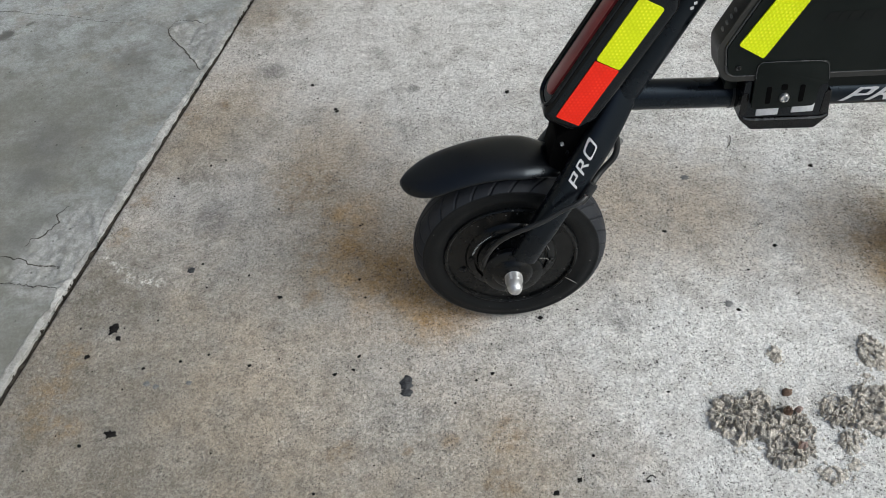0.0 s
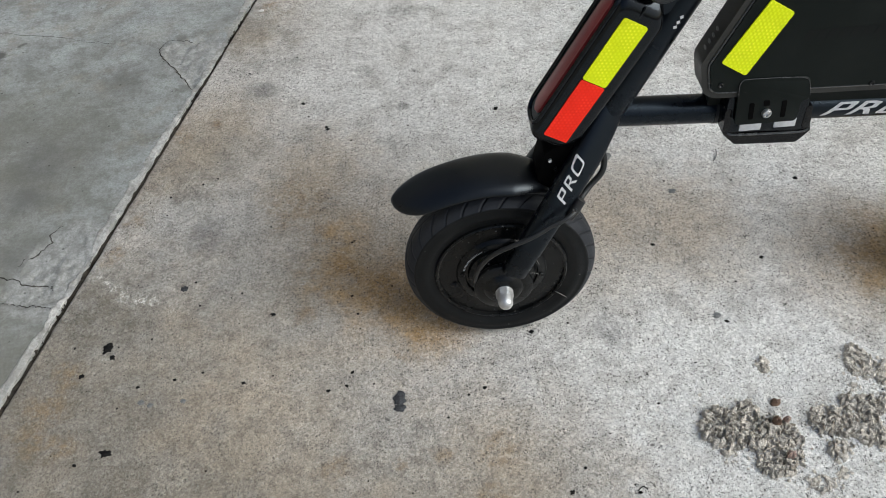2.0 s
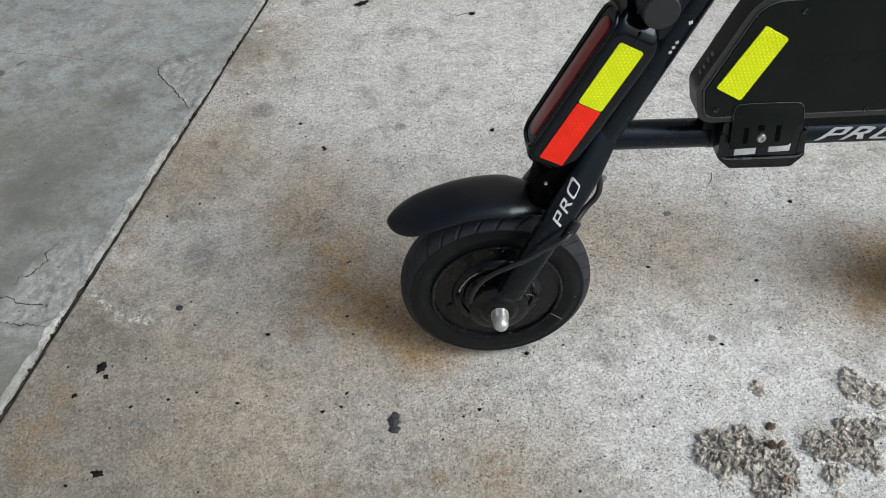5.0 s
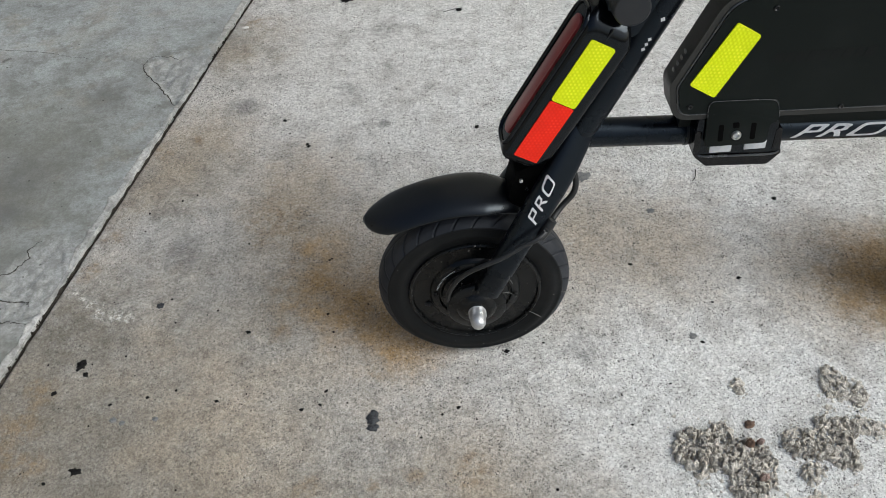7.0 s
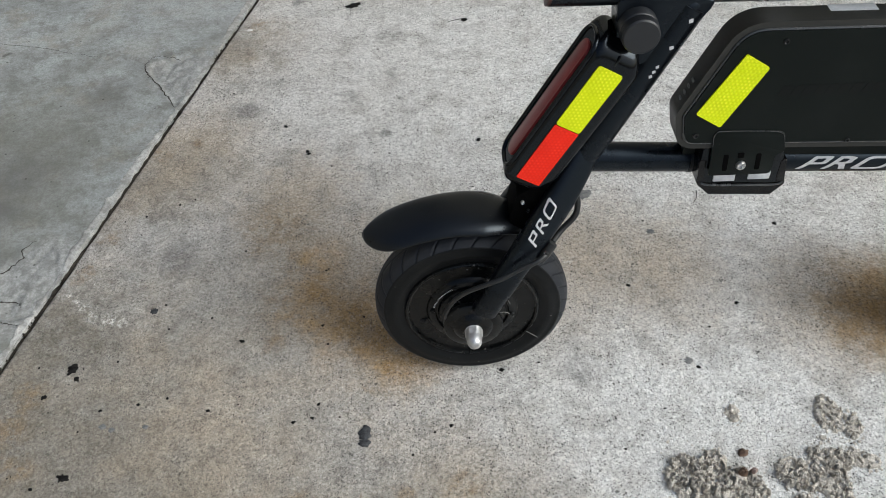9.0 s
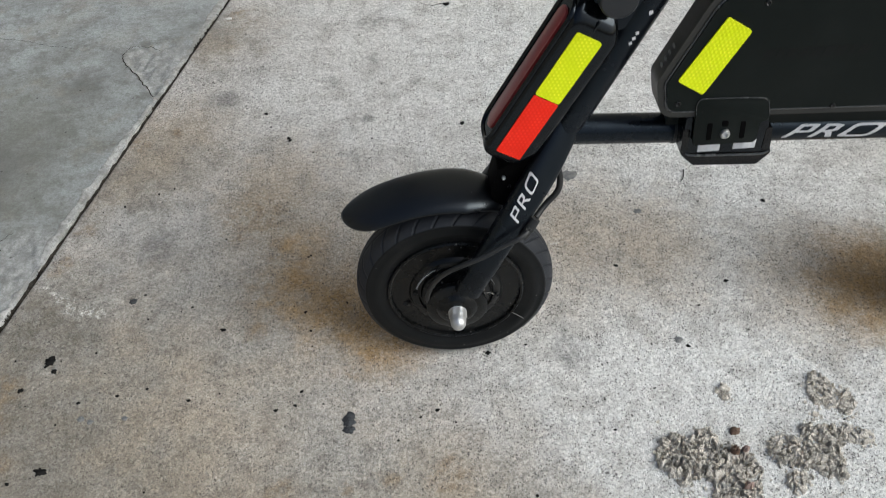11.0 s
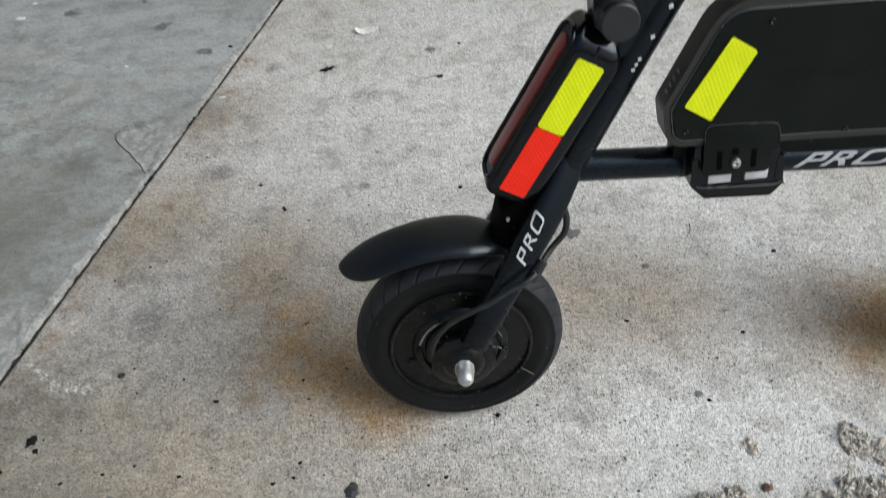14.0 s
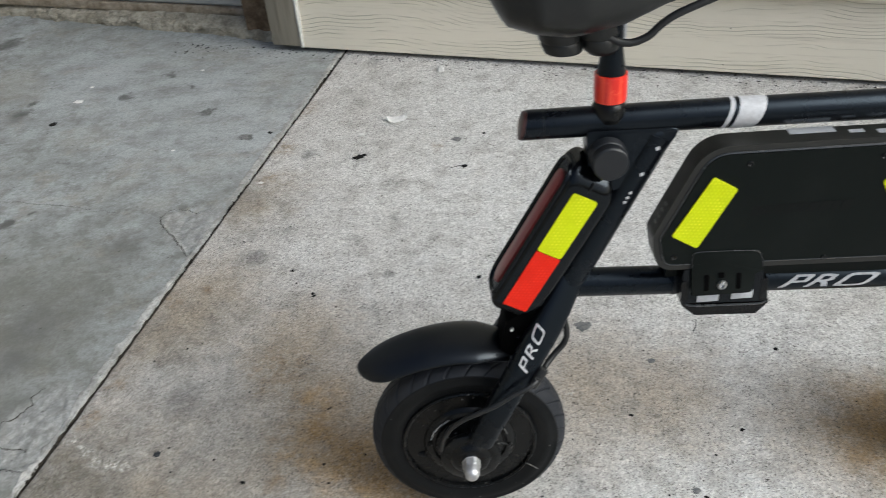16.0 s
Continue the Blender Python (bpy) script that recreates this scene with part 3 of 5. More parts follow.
def squarer(bm):
    """Push the round bowls of each letter out towards rounded rectangles."""
    left = set(bm.verts)
    while left:
        stack, island = [left.pop()], []
        while stack:
            v = stack.pop()
            island.append(v)
            for e in v.link_edges:
                w = e.other_vert(v)
                if w in left:
                    left.discard(w)
                    stack.append(w)
        if len(island) < 8:
            continue
        x0, x1 = min(v.co.x for v in island), max(v.co.x for v in island)
        y0, y1 = min(v.co.y for v in island), max(v.co.y for v in island)
        ring = all(abs(v.co.x - x0) > 0.02 for v in island if abs(v.co.y - y0) < 0.05 * (y1 - y0))
        cx = (x0 + x1) / 2 if ring else x0 + 0.42 * (x1 - x0)
        cy = (y0 + y1) / 2 if ring else y0 + 0.72 * (y1 - y0)
        for v in island:
            if not ring and (v.co.x < cx or v.co.y < cy - 0.26 * (y1 - y0)):
                continue
            u, w = (v.co.x - cx) / (x1 - cx), (v.co.y - cy) / (y1 - cy)
            if abs(u) + abs(w) > 1e-6:
                k = math.hypot(u, w) / (abs(u) ** 5 + abs(w) ** 5) ** 0.2
                v.co.x, v.co.y = cx + (v.co.x - cx) * k, cy + (v.co.y - cy) * k


def lettering(name, text, place, material, parent, width, height, lean=0.0, bold=0.0):
    """Flat letters laid on a surface: place(x, y) gives the point for a place in the text's own box."""
    cu = bpy.data.curves.new(name, "FONT")
    cu.body, cu.offset, cu.space_character = text, bold, 1.14
    tmp = bpy.data.objects.new(name, cu)
    scene.collection.objects.link(tmp)
    me = bpy.data.meshes.new_from_object(tmp.evaluated_get(bpy.context.evaluated_depsgraph_get()))
    scene.collection.objects.unlink(tmp)
    bpy.data.objects.remove(tmp)
    bm = bmesh.new()
    bm.from_mesh(me)
    bmesh.ops.remove_doubles(bm, verts=bm.verts, dist=1e-5)
    bmesh.ops.subdivide_edges(bm, edges=[e for e in bm.edges if e.calc_length() > 0.12], cuts=2)
    squarer(bm)
    for v in bm.verts:
        v.co.x += v.co.y * lean
    xs, ys = [v.co.x for v in bm.verts], [v.co.y for v in bm.verts]
    x0, x1, y0, y1 = min(xs), max(xs), min(ys), max(ys)
    bmesh.ops.triangulate(bm, faces=bm.faces)
    for v in bm.verts:
        v.co = Vector(place((v.co.x - x0) / (x1 - x0) * width, (v.co.y - y0) / (y1 - y0) * height))
    return link(name, bm, material, parent, smooth=False)


def blob(name, x, y, r, height, material, seed, seg=14, stretch=(1, 1), turn=0.0, ragged=0.7):
    """A small ragged low lump that lies on the ground."""
    rnd = random.Random(seed)
    bm = bmesh.new()
    wob = [rnd.uniform(ragged, 1.2) for _ in range(seg)]
    ct, st = math.cos(turn), math.sin(turn)
    rings = []
    for f, h in ((1.0, -0.0006), (0.93, 0.45), (0.62, 0.9)):
        ring = []
        for k in range(seg):
            a = 2 * math.pi * k / seg
            px, py = math.cos(a) * wob[k] * f * r * stretch[0], math.sin(a) * wob[k] * f * r * stretch[1]
            ring.append(bm.verts.new((px * ct - py * st, px * st + py * ct, h if h < 0 else height * h * rnd.uniform(0.7, 1.2))))
        rings.append(ring)
    top = bm.verts.new((0, 0, height))
    for r0, r1 in zip(rings, rings[1:]):
        for k in range(seg):
            bm.faces.new((r0[k], r0[(k + 1) % seg], r1[(k + 1) % seg], r1[k]))
    for k in range(seg):
        bm.faces.new((rings[-1][k], rings[-1][(k + 1) % seg], top))
    ob = link(name, bm, material)
    ob.location = (x, y, 0)
    return ob


def fbm(x, y, z=0.0, octaves=4):
    return noise.fractal(Vector((x, y, z)), 0.9, 2.1, octaves)


# ---- ground: two slabs with an open joint ----
JOINT = Vector((-0.415, 1.274))
JD = Vector((0.2855, 0.9584))
JP = Vector((0.9584, -0.2855))
bm = bmesh.new()
box(bm, (-60, -60, -0.6), (60, 60, -0.03))
ground = tagged(link("ground", bm, M_SOIL, smooth=False), "dark packed soil under the concrete slabs", "ground", kind="structure")


def slab_points(cs, ss, height):
    out = np.zeros((len(ss), len(cs), 3))
    for i, s in enumerate(ss):
        for j, c in enumerate(cs):
            dc, h = height(s, c)
            q = JOINT + JD * s + JP * (c + dc)
            out[i, j] = (q.x, q.y, h)
    return out


def edge_wave(s, k):
    return 0.0026 * fbm(s * 9, k, 0.3, 3) + 0.0013 * fbm(s * 60, k, 1.3, 3)


CRACK_A = [(-0.500, 1.412), (-0.503, 1.397), (-0.498, 1.380), (-0.486, 1.362), (-0.466, 1.335), (-0.454, 1.318), (-0.441, 1.298), (-0.433, 1.283), (-0.421, 1.27)]
CRACK_E = [(-0.500, 1.410), (-0.494, 1.420), (-0.478, 1.424), (-0.455, 1.420), (-0.430, 1.412)]
CRACK_B = [(-0.80, 0.905), (-0.672, 0.883), (-0.640, 0.875), (-0.616, 0.863), (-0.590, 0.862), (-0.575, 0.853)]
CRACK_C = [(-0.80, 0.832), (-0.658, 0.833), (-0.624, 0.830), (-0.590, 0.822), (-0.557, 0.812)]
CRACK_D = [(-0.640, 0.900), (-0.629, 0.911), (-0.612, 0.930), (-0.602, 0.942), (-0.602, 0.959), (-0.588, 0.975)]


BREAK = [(-0.506, 1.404), (-0.490, 1.372), (-0.462, 1.328), (-0.430, 1.268), (-0.340, 1.300), (-0.330, 1.480), (-0.440, 1.430), (-0.488, 1.424)]


CRACK_F = [(-0.95, 1.520), (-0.824, 1.491), (-0.708, 1.464), (-0.640, 1.440), (-0.599, 1.431)]


def inside(x, y, line):
    """How far inside a convex outline a point lies; negative outside."""
    d = 1.0
    for (ax, ay), (bx, by) in zip(line, line[1:] + line[:1]):
        d = min(d, ((bx - ax) * (y - ay) - (by - ay) * (x - ax)) / math.hypot(bx - ax, by - ay))
    return d


def spall(x, y):
    """How far the broken corners by the joint have sunk."""
    d = inside(x, y, BREAK) + 0.005 * fbm(x * 40, y * 40, 2.0, 3)
    d = min(max(d / 0.005, 0.0), 1.0) * min(1.0, 1.25 - 0.5 * min(max(d / 0.07, 0.0), 1.0))
    for cx, cy, rx, ry in ((-0.575, 0.895, 0.055, 0.065), (-0.60, 0.845, 0.07, 0.022)):
        q = math.hypot((x - cx) / rx, (y - cy) / ry) + 0.3 * fbm(x * 30, y * 30, 2.0, 3)
        d = max(d, 0.8 * min(max((1.0 - q) * 5, 0.0), 1.0))
    return d


def left_height(s, c):
    q = JOINT + JD * s + JP * c
    near = max(0.0, 1.0 + c / 0.024)
    wear = 0.004 * near ** 2.2 * (0.75 + 0.9 * fbm(s * 7, 3.3, 0.0, 3)) + 0.0016 * near * fbm(s * 70, c * 70, 0.7, 3)
    low = 0.0052 * spall(q.x, q.y) * (1 + 0.6 * fbm(q.x * 60, q.y * 60, 5.0, 3))
    return edge_wave(s, 1.0) * max(0.0, 1 + c / 0.01), 0.0005 * fbm(q.x * 14, q.y * 14, 0.0, 3) - wear - low


ss = np.concatenate((np.linspace(-7, -0.9, 20)[:-1], np.arange(-0.9, 1.0, 0.004)))
cs = np.concatenate((np.linspace(-9, -0.42, 14)[:-1], np.arange(-0.42, -0.16, 0.008), np.arange(-0.16, -0.03, 0.002), np.linspace(-0.03, -0.0064, 16)))
top_l = slab_points(cs, ss, left_height)
down = top_l[:, -1:].copy()
down[:, :, 2] = -0.05
slab_left = tagged(from_grid("pavement_left", np.concatenate((top_l, down), 1), M_SMOOTH), "stained grey-green trowelled concrete slab with chipped edge", "pavement", kind="structure")


def right_height(s, c):
    near = max(0.0, 1.0 - c / 0.008)
    return edge_wave(s, 7.0) * max(0.0, 1 - c / 0.01), -0.003 * near ** 2 * (0.7 + fbm(s * 30, 8.0, 0.0, 3)) + 0.0004 * fbm(s * 12, c * 12, 4.0, 3) * (1 if c < 2 else 0)


cs = np.concatenate((np.linspace(0.0038, 0.02, 8), np.arange(0.03, 1.9, 0.03), np.linspace(1.95, 9, 8)))
ss = np.concatenate((np.linspace(-7, -0.9, 20)[:-1], np.arange(-0.9, 1.0, 0.006)))
top_r = slab_points(cs, ss, right_height)
down = top_r[:, :1].copy()
down[:, :, 2] = -0.05
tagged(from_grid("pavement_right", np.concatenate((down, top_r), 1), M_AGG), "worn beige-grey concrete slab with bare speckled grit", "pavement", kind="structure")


def strip_points(line, n, wide, seed):
    """A ragged thin band along a line on the slab."""
    p = spline(line, n)
    out = []
    for i in range(n):
        a, b = p[max(i - 1, 0)], p[min(i + 1, n - 1)]
        d = (b - a) / max(np.linalg.norm(b - a), 1e-9)
        nrm = np.array((-d[1], d[0]))
        w = wide * (0.55 + 0.9 * abs(fbm(i * 0.35, seed, 0.0, 3))) * min(1.0, 4.0 * min(i, n - 1 - i) / n + 0.15)
        j = 0.0045 * fbm(i * 0.22, seed + 9.0, 0.0, 4)
        out.append([p[i] + nrm * (j + w), p[i] + nrm * j, p[i] + nrm * (j - w)])
    return np.array(out)


for k, (line, wide, n) in enumerate(((CRACK_A, 0.0016, 60), (CRACK_E, 0.0006, 40), (CRACK_F, 0.00035, 60), (CRACK_B, 0.0011, 50), (CRACK_C, 0.0009, 60), (CRACK_D, 0.0012, 40))):
    q = strip_points(line, n, wide, 3.0 + k)
    z = np.zeros((*q.shape[:2], 1))
    for a in range(q.shape[0]):
        for b in range(3):
            rel = Vector(q[a, b]) - JOINT
            z[a, b, 0] = left_height(rel.dot(JD), min(rel.dot(JP), -0.005))[1] + (0.0009 if b != 1 else 0.0005)
    from_grid("crack", np.concatenate((q, z), 2), M_CRACK, slab_left)

# worn pale edge along the joint
lip_s = np.arange(-0.9, 0.90, 0.003)
lip = np.zeros((len(lip_s), 8, 3))
for i, s in enumerate(lip_s):
    wide = max(0.0028, 0.0095 + 0.011 * fbm(s * 5.5, 2.2, 0.0, 3) + 0.005 * fbm(s * 40, 5.2, 0.0, 3))
    for j, f in enumerate((1.0, 0.85, 0.65, 0.45, 0.25, 0.1, 0.0, -0.06)):
        c = -0.0066 - wide * f
        dc, h = left_height(s, min(c, -0.0064))
        q = JOINT + JD * s + JP * (c + dc)
        lip[i, j] = (q.x, q.y, h + 0.0010 + 0.0014 * fbm(s * 90, c * 90, 3.0, 2) - (0.0030 if j == 0 else 0) - (0.006 if j == 7 else 0))
from_grid("chipped_edge", lip, M_CHIP, slab_left)

# dark soil packed in the joint, with crumbs that stand up in places
bed = np.zeros((len(lip_s), 7, 3))
for i, s in enumerate(lip_s):
    for j, c in enumerate(np.linspace(-0.0068, 0.0060, 7)):
        q = JOINT + JD * s + JP * c
        bed[i, j] = (q.x, q.y, -0.0070 + 0.004 * fbm(s * 50, c * 120, 6.0, 3) + 0.003 * fbm(s * 7, 1.0, 2.0, 2))
tagged(from_grid("joint_soil", bed, M_SOIL), "dark dry soil packed in the slab joint", "soil", kind="stuff")
rnd = random.Random(5)
bm = bmesh.new()
PILES = ((-0.392, 0.012, 26), (-0.475, 0.02, 40), (-0.57, 0.02, 30), (0.175, 0.035, 70), (0.66, 0.05, 90), (0.75, 0.05, 60), (-0.02, 0.02, 24), (-0.70, 0.05, 30))
spots = [(rnd.uniform(-0.85, 0.86), 0.0) for _ in range(240)] + [(rnd.gauss(s0, wide), 0.0035) for s0, wide, many in PILES for _ in range(many)]
for s, up in spots:
    q = JOINT + JD * s + JP * rnd.uniform(-0.0055, 0.0045 + up * 0.3)
    r = rnd.uniform(0.0007, 0.0022)
    made = bmesh.ops.create_icosphere(bm, subdivisions=1, radius=r)["verts"]
    for v in made:
        v.co = Vector((v.co.x * rnd.uniform(0.6, 1.4) + q.x, v.co.y * rnd.uniform(0.6, 1.4) + q.y, v.co.z * 0.7 - rnd.uniform(0.005, 0.011) + up))
tagged(link("joint_soil_crumbs", bm, M_SOIL), "dark soil crumbs packed in the slab joint", "soil", kind="stuff")

# ---- house wall ----
WALL = Matrix.Translation((0.0664, 1.9686, 0)) @ Matrix.Rotation(math.atan2(-0.2844, 0.9587), 4, "Z")
wall = new("wall_north")
wall.matrix_world = WALL
tagged(wall, "house wall of cream embossed lap siding above concrete", "wall", kind="structure")
BOARD, LEFT = 0.178, -0.371
bm = bmesh.new()
box(bm, (LEFT - 0.08, 0.035, 0.0145), (6.0, 0.20, 2.7))
box(bm, (LEFT - 0.08, 0.10, -0.03), (6.0, 0.20, 0.0145))
link("wall_core", bm, M_MORTAR, wall, smooth=False)
for k in range(15):
    z0 = 0.011 + k * BOARD
    bm = bmesh.new()
    outline = [(0.000, z0), (0.010, z0 + 0.0), (0.034, z0 + BOARD + 0.02), (0.025, z0 + BOARD + 0.02)]
    a = [bm.verts.new((LEFT + 0.001, y, z)) for y, z in outline]
    b = [bm.verts.new((6.0, y, z)) for y, z in outline]
    bm.faces.new(a), bm.faces.new(b[::-1])
    for i in range(4):
        bm.faces.new((a[i], b[i], b[(i + 1) % 4], a[(i + 1) % 4]))
    bmesh.ops.bevel(bm, geom=[e for e in bm.edges if abs(e.verts[0].co.z - z0) < 1e-6 and abs(e.verts[1].co.z - z0) < 1e-6], offset=0.002, segments=2, affect="EDGES")
    link("siding_board", bm, M_SIDING, wall)
bm = bmesh.new()
box(bm, (LEFT - 0.080, -0.004, 0.016), (LEFT - 0.002, 0.034, 2.7), 0.0025)
link("corner_trim", bm, M_TRIM, wall)
# white strip added for the light that the siding's end catches
bm = bmesh.new()
box(bm, (LEFT - 0.0018, -0.006, 0.013), (LEFT + 0.0035, 0.012, 2.7), 0.001)
link("trim_highlight", bm, M_WHITE_BIT, wall)
# recess with a rough mortar sill and a painted door panel
bm = bmesh.new()
box(bm, (-7, 0.137, 0.03), (LEFT - 0.081, 0.22, 2.7))
box(bm, (-7, 0.127, 0.056), (LEFT - 0.081, 0.139, 0.30), 0.004)
link("door_panel", bm, M_DOOR, wall, smooth=False)
us = np.concatenate((np.linspace(-4.0, -1.8, 60)[:-1], np.arange(-1.8, LEFT - 0.075, 0.0035)))
prof = [(0.078, -0.03), (0.076, 0.002), (0.079, 0.009), (0.084, 0.016), (0.090, 0.021), (0.098, 0.024), (0.106, 0.026), (0.113, 0.030), (0.120, 0.033), (0.132, 0.034)]
curb = np.zeros((len(us), len(prof), 3))
for i, u in enumerate(us):
    for j, (y, z) in enumerate(prof):
        w = 0.012 * fbm(u * 9, j * 0.35, 0.0, 4) + 0.008 * fbm(u * 45, j * 0.9, 2.0, 3)
        up = 0.007 * fbm(u * 30, j * 0.8, 5.0, 3) + 0.004 * fbm(u * 110, j * 1.7, 7.0, 2)
        curb[i, j] = (u, y + w - 0.030 + 0.055 * min(max((LEFT - 0.10 - u) / 0.75, 0.0), 1.4), z + (up if 0 < j < 9 else 0))
from_grid("mortar_sill", curb, M_MORTAR, wall)
bm = bmesh.new()
box(bm, (-4.0, 0.118, 0.030), (LEFT - 0.0815, 0.136, 0.0520), 0.003)
link("wooden_threshold", bm, M_WOOD, wall)
bm = bmesh.new()
box(bm, (LEFT - 0.185, 0.065, -0.01), (LEFT - 0.0812, 0.100, 2.7), 0.004)
link("door_jamb", bm, M_JAMB, wall)

# unseen wall, added to close the yard and hold back light from the left
bm = bmesh.new()
box(bm, (-3.3, -6.0, -0.03), (-3.1, 3.2, 2.35))
tagged(link("unseen_wall_west", bm, M_TRIM, smooth=False), "unseen side wall added to limit light from the left", "wall", kind="structure")

# ---- dirt and litter on the slabs ----
def crumb_mesh(seed):
    rnd = random.Random(seed)
    bm = bmesh.new()
    for v in bmesh.ops.create_icosphere(bm, subdivisions=1, radius=0.0017)["verts"]:
        k = rnd.uniform(0.65, 1.35)
        v.co = Vector((v.co.x * 1.25 * k, v.co.y * k, v.co.z * 0.7 * k))
    me = bpy.data.meshes.new("crumb")
    bm.to_mesh(me)
    bm.free()
    me.materials.append(M_DIRT)
    return me


ball = bmesh.new()
bmesh.ops.create_icosphere(ball, subdivisions=1, radius=1.0)
LUMP = [v.co.copy() for v in ball.verts]
LUMP_FACES = [tuple(v.index for v in f.verts) for f in ball.faces]
ball.free()
CRUMBS = [crumb_mesh(k) for k in range(5)]


def clump(label, lobes, height, seed):
    """A crumbly heap: overlapping lobes (x, y, half widths) broken into clods with deep gaps between."""
    step = 0.00075
    x0, x1 = min(l[0] - l[2] * 1.35 for l in lobes), max(l[0] + l[2] * 1.35 for l in lobes)
    y0, y1 = min(l[1] - l[3] * 1.35 for l in lobes), max(l[1] + l[3] * 1.35 for l in lobes)
    nx, ny = int((x1 - x0) / step) + 2, int((y1 - y0) / step) + 2
    z = np.full((nx, ny), -0.0015)
    for i in range(nx):
        px = x0 + i * step
        for j in range(ny):
            py = y0 + j * step
            side = max(1.0 - math.hypot((px - l[0]) / l[2], (py - l[1]) / l[3]) for l in lobes)
            if side < -0.4:
                continue
            side += 0.30 * fbm(px * 30, py * 30, seed, 3) + 0.22 * fbm(px * 120, py * 120, seed + 2, 2)
            if side < 0:
                continue
            body = min(1.0, side * 6.0) ** 0.5
            pit = fbm(px * 150, py * 150, seed + 4, 3)
            drop = min(max((-0.13 - pit) / 0.16, 0.0), 1.0)
            gap = min(max(1.0 - abs(fbm(px * 62, py * 62, seed + 6, 3)) / 0.065, 0.0), 1.0)
            rise = 0.58 + 0.42 * fbm(px * 42, py * 42, seed + 8, 2) + 0.18 * fbm(px * 190, py * 190, seed + 9, 3) + 0.06 * fbm(px * 620, py * 620, seed + 10, 2)
            z[i, j] = -0.0012 + body * height * max(0.03, rise * (1.0 - 0.85 * drop) * (1.0 - 0.75 * gap))
    keep = np.maximum.reduce((z[:-1, :-1], z[1:, :-1], z[1:, 1:], z[:-1, 1:])) > -0.0011
    cx, cy = (x0 + x1) / 2, (y0 + y1) / 2
    heap, hv, hf = random.Random(seed + 50), [], []
    for _ in range(int(26000 * sum(l[2] * l[3] for l in lobes))):
        l = heap.choice(lobes)
        a, f = heap.uniform(0, 2 * math.pi), heap.random() ** 0.5 * 1.02
        gx, gy = l[0] + math.cos(a) * l[2] * f, l[1] + math.sin(a) * l[3] * f
        top = z[min(max(int((gx - x0) / step), 0), nx - 1), min(max(int((gy - y0) / step), 0), ny - 1)]
        if top < 0.0008:
            continue
        r = heap.choice((0.0005, 0.0007, 0.0009, 0.0012, 0.0015))
        turn = Matrix.Rotation(heap.uniform(0, 6.28), 3, "Z") @ Matrix.Rotation(heap.uniform(-0.9, 0.9), 3, "X")
        at = len(hv)
        for q in LUMP:
            p = turn @ Vector((q.x * 1.3, q.y * 0.85, q.z * 0.75)) * (r * heap.uniform(0.7, 1.3))
            hv.append((gx - cx + p.x, gy - cy + p.y, max(top + r * 0.25 + p.z, 0.0)))
        hf += [tuple(at + k for k in f3) for f3 in LUMP_FACES]
    verts = [(x0 + i * step - cx + 0.0003 * math.sin(i * 7.1 + j * 3.3), y0 + j * step - cy + 0.0003 * math.sin(i * 2.7 + j * 8.9), z[i, j]) for i in range(nx) for j in range(ny)]
    faces = [(i * ny + j, (i + 1) * ny + j, (i + 1) * ny + j + 1, i * ny + j + 1) for i in range(nx - 1) for j in range(ny - 1) if keep[i, j]]
    used = sorted({k for f in faces for k in f})
    at = {k: i for i, k in enumerate(used)}
    me = bpy.data.meshes.new("dirt_clump")
    me.from_pydata([verts[k] for k in used], [], [tuple(at[k] for k in f) for f in faces])
    me.materials.append(M_DIRT)
    ob = new("dirt_clump", me)
    ob.location = (cx, cy, 0)
    if len(hf) > 12 * len(LUMP_FACES):
        me = bpy.data.meshes.new("crumb_layer")
        me.from_pydata(hv, [], hf)
        me.materials.append(M_DIRT)
        layer = new("crumb_layer", me)
        layer.parent = ob
        tagged(layer, kind="stuff")
    rnd = random.Random(seed)
    for _ in range(3 + int(260 * (x1 - x0))):
        l = rnd.choice(lobes)
        a, f = rnd.uniform(0, 2 * math.pi), rnd.uniform(1.0, 1.45)
        bit = new("crumb", CRUMBS[rnd.randrange(len(CRUMBS))])
        bit.parent = ob
        k = rnd.choice((0.5, 0.7, 0.9, 1.3))
        bit.location = (l[0] + math.cos(a) * l[2] * f - cx, l[1] + math.sin(a) * l[3] * f - cy, 0.0006 * k)
        bit.scale, bit.rotation_euler = (k, k, k), (0, 0, rnd.uniform(0, 6.28))
    return tagged(ob, label, "dirt", group="dried mud clumps")


clump("large crumbly clump of dried sandy mud with pebbles", [(0.310, 0.550, 0.022, 0.036), (0.342, 0.552, 0.027, 0.032), (0.374, 0.527, 0.031, 0.034), (0.362, 0.497, 0.023, 0.021)], 0.0155, 1.0)
clump("wide crumbly clump of dried sandy mud on concrete", [(0.439, 0.550, 0.022, 0.023), (0.480, 0.543, 0.025, 0.037), (0.497, 0.566, 0.021, 0.018)], 0.0135, 9.0)
clump("small clod of dried mud beside a wider clump", [(0.521, 0.567, 0.015, 0.013), (0.536, 0.562, 0.013, 0.011)], 0.0080, 24.0)
clump("small crumbly clump of dried grey mud", [(0.506, 0.626, 0.021, 0.029), (0.529, 0.608, 0.014, 0.016)], 0.0100, 15.0)
clump("small broken patch of dried mud", [(0.439, 0.507, 0.011, 0.015), (0.452, 0.516, 0.008, 0.008)], 0.0090, 18.0)
clump("small flat patch of dried mud", [(0.410, 0.471, 0.017, 0.011)], 0.0065, 21.0)
clump("tiny grey clod of dried mud", [(0.388, 0.631, 0.009, 0.011)], 0.0100, 27.0)
